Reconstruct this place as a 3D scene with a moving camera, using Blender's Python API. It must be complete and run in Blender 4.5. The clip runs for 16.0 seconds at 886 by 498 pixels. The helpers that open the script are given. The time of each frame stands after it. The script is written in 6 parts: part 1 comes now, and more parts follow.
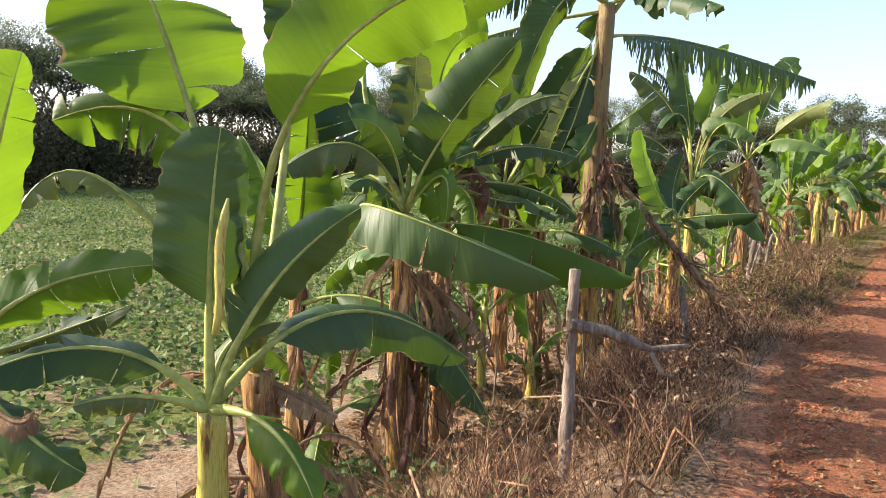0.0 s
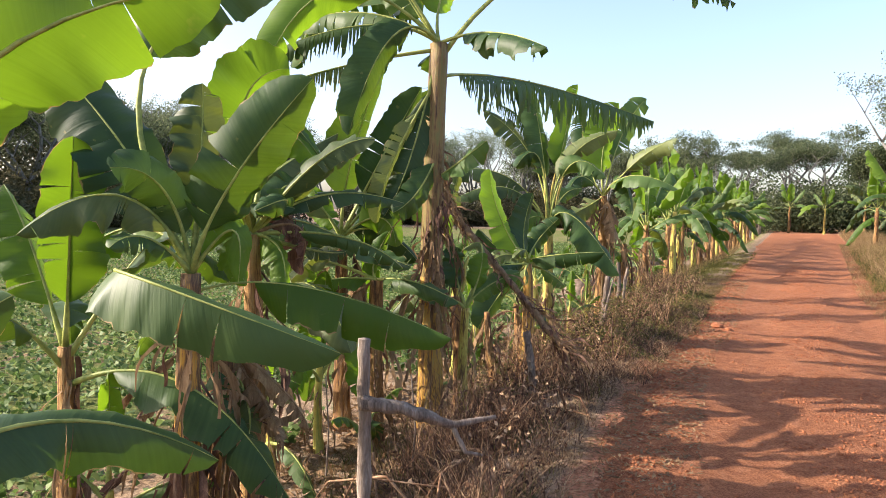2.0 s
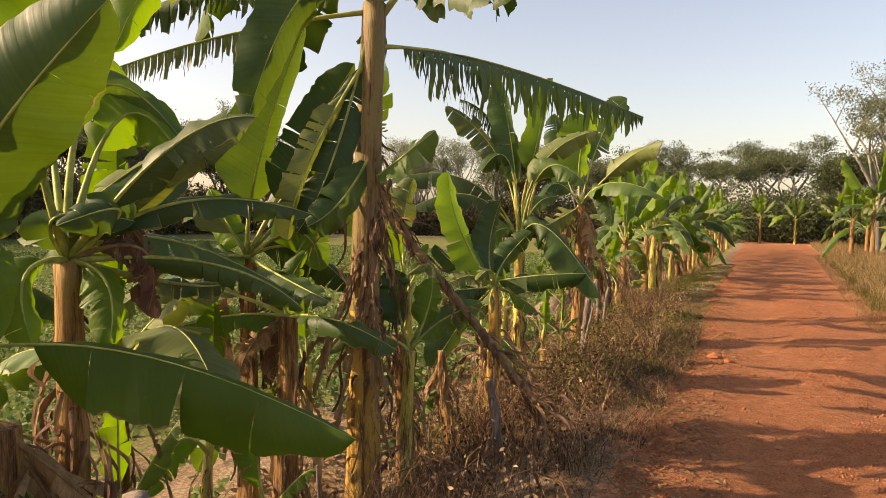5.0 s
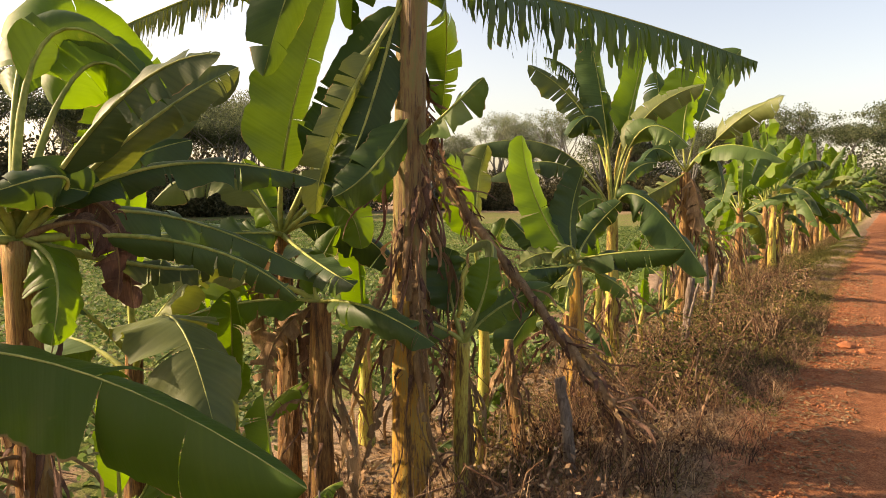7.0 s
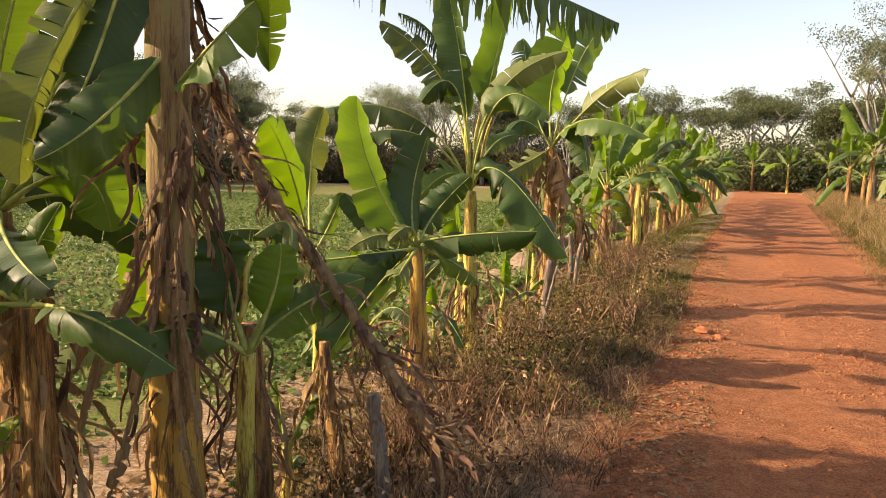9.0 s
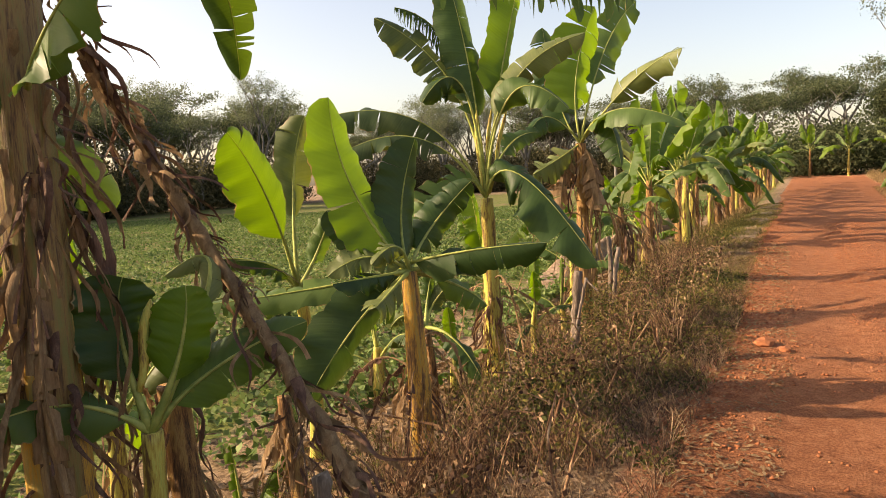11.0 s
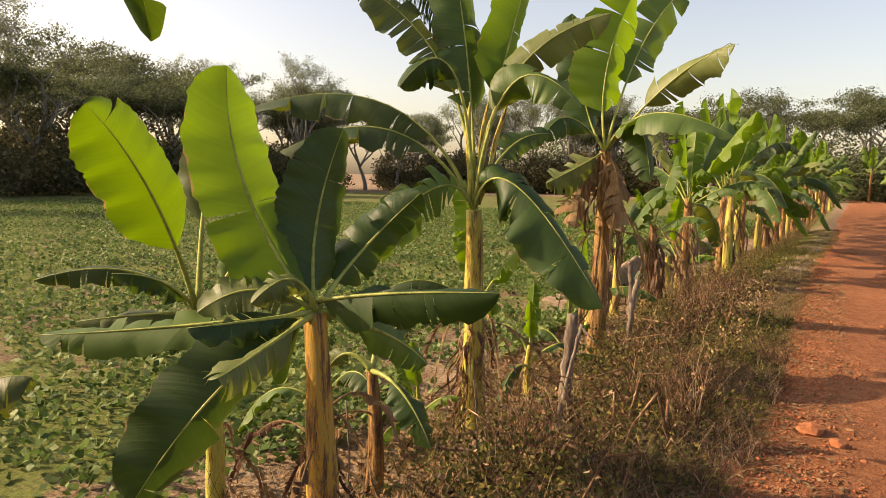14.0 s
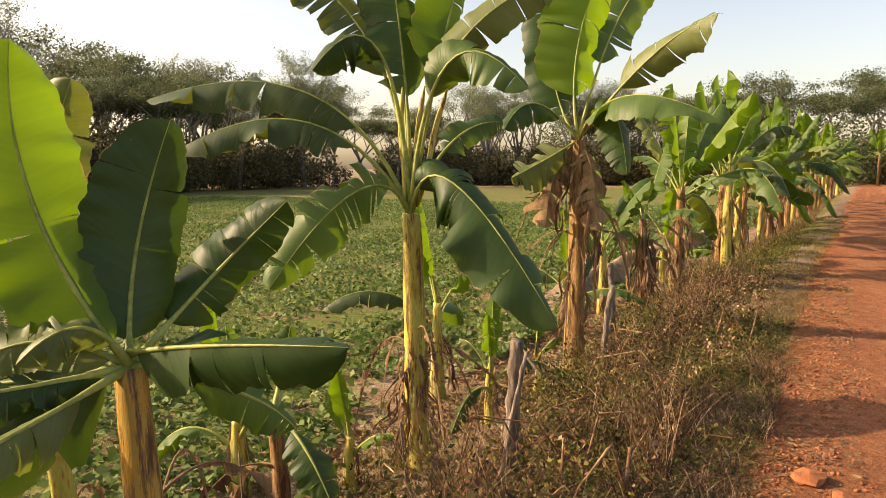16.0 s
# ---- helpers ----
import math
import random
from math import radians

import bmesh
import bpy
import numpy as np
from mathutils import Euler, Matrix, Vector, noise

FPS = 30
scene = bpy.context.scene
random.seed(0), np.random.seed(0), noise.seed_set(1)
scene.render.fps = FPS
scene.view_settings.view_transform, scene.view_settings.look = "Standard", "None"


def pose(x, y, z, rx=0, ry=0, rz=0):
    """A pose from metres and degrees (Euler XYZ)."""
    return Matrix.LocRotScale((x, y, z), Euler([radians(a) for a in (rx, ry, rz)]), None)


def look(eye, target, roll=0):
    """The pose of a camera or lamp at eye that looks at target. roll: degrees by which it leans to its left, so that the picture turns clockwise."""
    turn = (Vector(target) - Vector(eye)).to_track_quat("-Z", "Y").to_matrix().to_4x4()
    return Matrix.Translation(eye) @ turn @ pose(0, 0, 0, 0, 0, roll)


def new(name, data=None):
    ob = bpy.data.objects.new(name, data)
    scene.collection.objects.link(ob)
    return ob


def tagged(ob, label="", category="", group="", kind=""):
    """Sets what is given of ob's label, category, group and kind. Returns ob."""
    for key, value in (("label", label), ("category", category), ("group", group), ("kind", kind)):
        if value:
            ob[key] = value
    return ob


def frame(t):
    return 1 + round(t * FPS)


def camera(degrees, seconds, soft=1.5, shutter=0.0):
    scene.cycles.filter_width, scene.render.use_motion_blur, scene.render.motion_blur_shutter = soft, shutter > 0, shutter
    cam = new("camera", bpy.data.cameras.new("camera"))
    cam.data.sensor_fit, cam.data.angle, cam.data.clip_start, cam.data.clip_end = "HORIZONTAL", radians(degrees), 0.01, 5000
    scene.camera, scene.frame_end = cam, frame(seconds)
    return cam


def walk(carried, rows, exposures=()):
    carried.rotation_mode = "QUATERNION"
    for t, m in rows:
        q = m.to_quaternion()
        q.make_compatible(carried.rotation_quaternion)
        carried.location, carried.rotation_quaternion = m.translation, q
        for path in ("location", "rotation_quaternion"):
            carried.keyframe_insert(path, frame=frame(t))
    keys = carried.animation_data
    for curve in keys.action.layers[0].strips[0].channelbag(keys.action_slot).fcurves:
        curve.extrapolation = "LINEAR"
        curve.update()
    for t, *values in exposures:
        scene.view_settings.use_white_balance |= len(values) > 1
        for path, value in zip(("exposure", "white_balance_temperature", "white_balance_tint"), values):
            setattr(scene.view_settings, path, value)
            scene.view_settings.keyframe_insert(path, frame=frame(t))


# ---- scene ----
cam = camera(66.2, 16.0, 0.8)
PATH = [
    (0.0, pose(-0.119, -0.298, 1.415, 83.67, -2.11, 31.91)),
    (0.5, pose(-0.035, -0.198, 1.471, 82.65, -0.39, 26.78)),
    (1.0, pose(-0.017, -0.033, 1.486, 83.81, -1.13, 28.08)),
    (1.5, pose(0.011, 0.137, 1.507, 80.44, 0.08, 24.74)),
    (2.0, pose(0.100, 0.287, 1.524, 86.77, -1.18, 22.52)),
    (2.5, pose(0.070, 0.508, 1.517, 89.30, 0.35, 22.17)),
    (3.0, pose(-0.038, 0.732, 1.523, 88.76, -0.58, 19.99)),
    (3.2, pose(-0.062, 0.821, 1.538, 88.03, -0.88, 18.61)),
    (5.3, pose(-0.258, 1.793, 1.554, 87.35, -1.58, 21.18)),
    (5.5, pose(-0.275, 1.859, 1.553, 87.02, -1.49, 22.35)),
    (6.0, pose(-0.246, 2.048, 1.527, 86.72, 1.32, 23.71)),
    (6.5, pose(-0.208, 2.244, 1.534, 86.56, 1.81, 24.62)),
    (7.0, pose(-0.219, 2.447, 1.513, 85.45, -0.16, 29.04)),
    (7.5, pose(-0.269, 2.670, 1.507, 83.80, 0.47, 26.23)),
    (8.0, pose(-0.255, 2.837, 1.505, 80.66, 1.89, 20.27)),
    (8.5, pose(-0.198, 3.119, 1.527, 82.64, 0.00, 18.82)),
    (8.7, pose(-0.197, 3.228, 1.516, 82.96, -0.76, 18.90)),
    (10.8, pose(-0.164, 4.129, 1.482, 85.95, 0.78, 23.55)),
    (11.0, pose(-0.135, 4.213, 1.482, 84.12, 2.75, 23.32)),
    (11.5, pose(-0.137, 4.372, 1.491, 86.29, -1.25, 19.67)),
    (12.0, pose(-0.176, 4.591, 1.509, 87.68, -1.15, 20.24)),
    (12.5, pose(-0.205, 4.782, 1.508, 84.60, 1.40, 15.71)),
    (13.0, pose(-0.147, 5.064, 1.537, 83.54, -1.68, 16.31)),
    (13.5, pose(-0.102, 5.261, 1.536, 83.52, 1.33, 20.79)),
    (14.0, pose(-0.150, 5.529, 1.545, 83.83, -1.31, 27.06)),
    (14.5, pose(-0.161, 5.755, 1.550, 83.82, 0.01, 26.86)),
    (15.0, pose(-0.131, 6.029, 1.568, 84.52, 1.54, 27.07)),
    (15.5, pose(-0.079, 6.247, 1.579, 84.63, 0.36, 27.38)),
    (16.0, pose(-0.064, 6.461, 1.579, 83.26, 0.14, 27.50)),
]
SKY_STRENGTH, SUN_POWER = 0.138, 3.9
EXPOSURES = ((0, 1.52, 6450, 18), (1.0, 1.42, 6500, 18), (1.5, 1.40, 6400, 18), (2.0, 1.48, 6450, 18), (2.5, 1.04, 7200, 18), (3.0, 1.02, 7500, 18), (5.5, 1.10, 9300, 23),
             (7.0, 1.22, 9200, 22), (8.5, 1.32, 8700, 21), (11.0, 1.17, 8700, 21), (12.5, 0.84, 9100, 22), (14.5, 1.10, 9100, 22), (16, 1.16, 9000, 21))
walk(cam, PATH, EXPOSURES)

# ---- world and sun ----
SUN_EL, SUN_AZ = radians(29), radians(-112)          # azimuth clockwise from +y
world = bpy.data.worlds.new("sky")
scene.world = world
world.use_nodes = True
wn = world.node_tree
wn.nodes.clear()
w_out = wn.nodes.new("ShaderNodeOutputWorld")
w_bg = wn.nodes.new("ShaderNodeBackground")
w_sky = wn.nodes.new("ShaderNodeTexSky")
w_sky.sky_type = "NISHITA"
w_sky.sun_disc = False
w_sky.sun_elevation, w_sky.sun_rotation = SUN_EL, SUN_AZ
w_sky.air_density, w_sky.dust_density, w_sky.ozone_density = 1.0, 2.6, 1.4
w_bg.inputs["Strength"].default_value = SKY_STRENGTH
wn.links.new(w_sky.outputs[0], w_bg.inputs[0])
wn.links.new(w_bg.outputs[0], w_out.inputs[0])
sun_data = bpy.data.lights.new("sun", "SUN")
sun_data.energy, sun_data.angle, sun_data.color = SUN_POWER, radians(0.5), (1.0, 0.90, 0.74)
sun = new("sun", sun_data)
sun_dir = Vector((math.sin(SUN_AZ) * math.cos(SUN_EL), math.cos(SUN_AZ) * math.cos(SUN_EL), math.sin(SUN_EL)))
sun.matrix_world = look(sun_dir * 100, (0, 0, 0))


# ---- materials ----
def shader(name):
    m = bpy.data.materials.new(name)
    m.use_nodes = True
    return m, m.node_tree.nodes, m.node_tree.links, m.node_tree.nodes["Principled BSDF"]


def tex_noise(nodes, links, scale, detail=6.0, rough=0.6, vec=None, distort=0.0):
    n = nodes.new("ShaderNodeTexNoise")
    n.inputs["Scale"].default_value, n.inputs["Detail"].default_value = scale, detail
    n.inputs["Roughness"].default_value, n.inputs["Distortion"].default_value = rough, distort
    if vec is not None:
        links.new(vec, n.inputs["Vector"])
    return n


def ramp(nodes, links, fac, *stops):
    r = nodes.new("ShaderNodeValToRGB")
    e = r.color_ramp.elements
    while len(e) < len(stops):
        e.new(0.5)
    for el, (p, c) in zip(e, stops):
        el.position, el.color = p, (*c, 1)
    links.new(fac, r.inputs[0])
    return r


def mixed(nodes, links, fac, a, b, blend="MIX"):
    n = nodes.new("ShaderNodeMix")
    n.data_type, n.blend_type = "RGBA", blend
    for s, v in ((n.inputs[0], fac), (n.inputs[6], a), (n.inputs[7], b)):
        if isinstance(v, (int, float)):
            s.default_value = v
        elif isinstance(v, tuple):
            s.default_value = (*v, 1)
        else:
            links.new(v, s)
    return n.outputs[2]


def math_node(nodes, links, op, a, b=0.0):
    n = nodes.new("ShaderNodeMath")
    n.operation = op
    for s, v in ((n.inputs[0], a), (n.inputs[1], b)):
        if isinstance(v, (int, float)):
            s.default_value = v
        else:
            links.new(v, s)
    return n.outputs[0]


def bump(nodes, links, bsdf, height, strength, distance):
    b = nodes.new("ShaderNodeBump")
    b.inputs["Strength"].default_value, b.inputs["Distance"].default_value = strength, distance
    links.new(height, b.inputs["Height"])
    links.new(b.outputs[0], bsdf.inputs["Normal"])
    return b


def space(nodes, kind="Object"):
    return nodes.new("ShaderNodeTexCoord").outputs[kind]


def banana_leaf_mat(name, dark, light, glow, through_share):
    m, nodes, links, p = shader(name)
    uv = nodes.new("ShaderNodeUVMap").outputs[0]
    sep = nodes.new("ShaderNodeSeparateXYZ")
    links.new(uv, sep.inputs[0])
    u, v = sep.outputs[0], sep.outputs[1]
    side = math_node(nodes, links, "ABSOLUTE", v)
    pos = space(nodes)
    big = tex_noise(nodes, links, 2.2, 5, 0.6, pos)
    # lateral veins run outwards from the rib, slightly swept to the tip
    sweep = math_node(nodes, links, "MULTIPLY", side, -0.05)
    run = math_node(nodes, links, "ADD", u, sweep)
    comb = nodes.new("ShaderNodeCombineXYZ")
    links.new(run, comb.inputs[0])
    vein = nodes.new("ShaderNodeTexNoise")
    vein.inputs["Scale"].default_value, vein.inputs["Detail"].default_value = 70, 3
    links.new(comb.outputs[0], vein.inputs["Vector"])
    rnd = nodes.new("ShaderNodeObjectInfo").outputs["Random"]
    tone = math_node(nodes, links, "ADD", math_node(nodes, links, "MULTIPLY", vein.outputs[0], 0.34), math_node(nodes, links, "MULTIPLY", big.outputs[0], 0.70))
    tone = math_node(nodes, links, "ADD", tone, math_node(nodes, links, "MULTIPLY", math_node(nodes, links, "SUBTRACT", rnd, 0.5), 0.5))
    col = ramp(nodes, links, tone, (0.30, dark), (0.75, light)).outputs[0]
    # dry margin and spots
    edge_n = tex_noise(nodes, links, 9, 4, 0.6, pos)
    edge = math_node(nodes, links, "ADD", side, math_node(nodes, links, "MULTIPLY", edge_n.outputs[0], 0.30))
    edge_f = ramp(nodes, links, edge, (0.0, (0, 0, 0)), (1.10, (0, 0, 0)))
    edge_f.color_ramp.elements[0].position, edge_f.color_ramp.elements[1].position = 0.985, 1.0
    edge_f.color_ramp.elements[1].color = (1, 1, 1, 1)
    scaled = math_node(nodes, links, "MULTIPLY", edge, 0.86)
    links.new(scaled, edge_f.inputs[0])
    spot = ramp(nodes, links, tex_noise(nodes, links, 14, 3, 0.5, pos).outputs[0], (0.70, (0, 0, 0)), (0.76, (1, 1, 1)))
    col = mixed(nodes, links, edge_f.outputs[0], col, (0.27, 0.19, 0.08))
    col = mixed(nodes, links, math_node(nodes, links, "MULTIPLY", spot.outputs[0], 0.5), col, (0.22, 0.20, 0.05))
    links.new(col, p.inputs["Base Color"])
    p.inputs["Roughness"].default_value = 0.50
    p.inputs["Specular IOR Level"].default_value = 0.26
    bump(nodes, links, p, vein.outputs[0], 0.28, 0.010)
    tr = nodes.new("ShaderNodeBsdfTranslucent")
    gcol = mixed(nodes, links, edge_f.outputs[0], ramp(nodes, links, tone, (0.3, tuple(c * 0.7 for c in glow)), (0.75, glow)).outputs[0], (0.35, 0.22, 0.08))
    links.new(gcol, tr.inputs[0])
    mx = nodes.new("ShaderNodeMixShader")
    mx.inputs[0].default_value = through_share
    links.new(p.outputs[0], mx.inputs[1])
    links.new(tr.outputs[0], mx.inputs[2])
    links.new(mx.outputs[0], nodes["Material Output"].inputs[0])
    return m


def plain_mat(name, stops, scale, rough=0.8, stretch=(1, 1, 1), bump_s=0.4, bump_d=0.01, second=None, thin=0.0):
    """Two-scale noise colour with relief; stretch gives it a grain; thin lets light through."""
    m, nodes, links, p = shader(name)
    mp = nodes.new("ShaderNodeMapping")
    mp.inputs["Scale"].default_value = stretch
    links.new(space(nodes), mp.inputs[0])
    a = tex_noise(nodes, links, scale, 7, 0.62, mp.outputs[0], 0.3)
    b = tex_noise(nodes, links, scale * 6.3, 4, 0.6, mp.outputs[0])
    rnd = nodes.new("ShaderNodeObjectInfo").outputs["Random"]
    isl = nodes.new("ShaderNodeNewGeometry").outputs["Random Per Island"]
    f = math_node(nodes, links, "ADD", math_node(nodes, links, "MULTIPLY", a.outputs[0], 0.62), math_node(nodes, links, "MULTIPLY", b.outputs[0], 0.28))
    f = math_node(nodes, links, "ADD", f, math_node(nodes, links, "MULTIPLY", rnd, 0.06))
    f = math_node(nodes, links, "ADD", f, math_node(nodes, links, "MULTIPLY", isl, second or 0.04))
    f = math_node(nodes, links, "SUBTRACT", f, 0.48 + 0.5 * (second or 0.04))
    f = math_node(nodes, links, "ADD", math_node(nodes, links, "MULTIPLY", f, 1.9), 0.5)
    col = ramp(nodes, links, f, *stops).outputs[0]
    links.new(col, p.inputs["Base Color"])
    p.inputs["Roughness"].default_value = rough
    p.inputs["Specular IOR Level"].default_value = 0.25
    bump(nodes, links, p, f, bump_s, bump_d)
    if thin:
        tr = nodes.new("ShaderNodeBsdfTranslucent")
        links.new(col, tr.inputs[0])
        mx = nodes.new("ShaderNodeMixShader")
        mx.inputs[0].default_value = thin
        links.new(p.outputs[0], mx.inputs[1])
        links.new(tr.outputs[0], mx.inputs[2])
        links.new(mx.outputs[0], nodes["Material Output"].inputs[0])
    return m


LEAF = banana_leaf_mat("banana_leaf", (0.020, 0.050, 0.014), (0.075, 0.130, 0.034), (0.16, 0.28, 0.014), 0.23)
LEAF_OLD = banana_leaf_mat("banana_leaf_old", (0.032, 0.060, 0.022), (0.15, 0.18, 0.065), (0.24, 0.29, 0.03), 0.22)
LEAF_YOUNG = banana_leaf_mat("banana_leaf_young", (0.045, 0.100, 0.012), (0.11, 0.185, 0.022), (0.20, 0.36, 0.012), 0.40)
# same leaf, darker and less translucent: shade put into the colour
LEAF_SHADED = banana_leaf_mat("banana_leaf_shaded", (0.018, 0.044, 0.012), (0.055, 0.098, 0.024), (0.10, 0.20, 0.014), 0.12)
RIB = plain_mat("leaf_rib", ((0.3, (0.15, 0.19, 0.04)), (0.7, (0.38, 0.40, 0.11))), 6, 0.5, (1, 1, 1), 0.2, 0.003)
STEM = plain_mat("banana_stem", ((0.36, (0.10, 0.055, 0.03)), (0.48, (0.25, 0.145, 0.06)), (0.58, (0.52, 0.28, 0.045)), (0.70, (0.38, 0.28, 0.09))), 5, 0.55, (6, 6, 0.7), 0.5, 0.01)
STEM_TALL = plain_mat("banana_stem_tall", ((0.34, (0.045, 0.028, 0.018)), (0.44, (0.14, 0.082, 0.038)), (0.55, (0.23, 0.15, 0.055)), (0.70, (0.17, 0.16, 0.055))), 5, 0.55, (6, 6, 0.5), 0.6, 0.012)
STEM_GREEN = plain_mat("banana_stem_green", ((0.34, (0.12, 0.07, 0.03)), (0.46, (0.38, 0.29, 0.06)), (0.56, (0.46, 0.42, 0.10)), (0.7, (0.28, 0.32, 0.08))), 5, 0.5, (5, 5, 0.6), 0.35, 0.008)
STEM_OLD = plain_mat("banana_stem_old", ((0.3, (0.06, 0.032, 0.018)), (0.46, (0.22, 0.11, 0.045)), (0.60, (0.38, 0.22, 0.075)), (0.8, (0.33, 0.24, 0.11))), 6, 0.75, (7, 7, 0.6), 0.8, 0.02)
DRY = plain_mat("dry_leaf", ((0.2, (0.15, 0.088, 0.045)), (0.5, (0.25, 0.155, 0.080)), (0.85, (0.38, 0.265, 0.145))), 9, 0.85, (4, 4, 0.6), 0.6, 0.012, 0.15, 0.2)
DRY_DARK = plain_mat("dry_leaf_dark", ((0.2, (0.060, 0.030, 0.022)), (0.55, (0.125, 0.066, 0.044)), (0.85, (0.24, 0.14, 0.09))), 9, 0.85, (4, 4, 0.6), 0.6, 0.012, 0.12, 0.1)
WOOD = plain_mat("weathered_wood", ((0.28, (0.075, 0.055, 0.042)), (0.55, (0.20, 0.155, 0.12)), (0.8, (0.34, 0.28, 0.23))), 6, 0.85, (5, 5, 0.7), 0.8, 0.01)
BARK = plain_mat("tree_bark", ((0.3, (0.09, 0.088, 0.078)), (0.7, (0.25, 0.245, 0.22))), 2, 0.9, (3, 3, 0.6), 0.7, 0.04)
TWIG = plain_mat("dry_twig", ((0.3, (0.040, 0.020, 0.013)), (0.55, (0.16, 0.080, 0.040)), (0.85, (0.56, 0.38, 0.22))), 5, 0.85, (1, 1, 1), 0.2, 0.004, 0.3)
STRAW = plain_mat("dry_grass", ((0.3, (0.10, 0.060, 0.03)), (0.55, (0.25, 0.165, 0.075)), (0.85, (0.50, 0.37, 0.18))), 5, 0.8, (1, 1, 1), 0.1, 0.004, 0.3, 0.25)
GRASS = plain_mat("green_grass", ((0.2, (0.030, 0.042, 0.010)), (0.5, (0.095, 0.105, 0.022)), (0.85, (0.27, 0.22, 0.06))), 2, 0.7, (1, 1, 1), 0.1, 0.004, 0.3, 0.35)
VERGE = plain_mat("verge_grass", ((0.2, (0.055, 0.060, 0.014)), (0.5, (0.17, 0.155, 0.034)), (0.85, (0.40, 0.32, 0.09))), 2, 0.7, (1, 1, 1), 0.1, 0.004, 0.3, 0.35)
CROP = plain_mat("field_crop_leaf", ((0.2, (0.045, 0.085, 0.020)), (0.5, (0.10, 0.165, 0.042)), (0.85, (0.20, 0.26, 0.085))), 0.6, 0.6, (1, 1, 1), 0.1, 0.004, 0.3, 0.35)
# crown colours of the far trees are lightened: distance haze put into them
HAZY_FOLIAGE = plain_mat("hazy_tree_foliage", ((0.25, (0.045, 0.065, 0.032)), (0.5, (0.09, 0.115, 0.055)), (0.8, (0.16, 0.185, 0.09))), 0.35, 0.75, (1, 1, 1), 0.1, 0.01, 0.25, 0.5)
FOLIAGE_DRY = plain_mat("sparse_foliage", ((0.25, (0.08, 0.105, 0.055)), (0.5, (0.15, 0.18, 0.10)), (0.8, (0.25, 0.28, 0.16))), 0.35, 0.75, (1, 1, 1), 0.1, 0.01, 0.25, 0.5)
BUSH = plain_mat("bush_foliage", ((0.25, (0.055, 0.056, 0.028)), (0.5, (0.105, 0.10, 0.048)), (0.8, (0.19, 0.165, 0.085))), 0.3, 0.8, (1, 1, 1), 0.1, 0.01, 0.25, 0.4)
CLAY = plain_mat("earth_clod", ((0.2, (0.20, 0.065, 0.028)), (0.8, (0.42, 0.16, 0.07))), 9, 0.95, (1, 1, 1), 0.6, 0.01, 0.1)
STONE = plain_mat("pale_clod", ((0.3, (0.13, 0.085, 0.055)), (0.7, (0.32, 0.235, 0.16))), 9, 0.95, (1, 1, 1), 0.6, 0.01, 0.1)
PALE_WALL = plain_mat("faded_wall", ((0.3, (0.17, 0.14, 0.11)), (0.7, (0.28, 0.24, 0.20))), 1.5, 0.9, (1, 1, 1), 0.2, 0.01)
THATCH = plain_mat("old_roof", ((0.3, (0.10, 0.08, 0.065)), (0.7, (0.26, 0.21, 0.17))), 2, 0.9, (1, 6, 1), 0.6, 0.03)


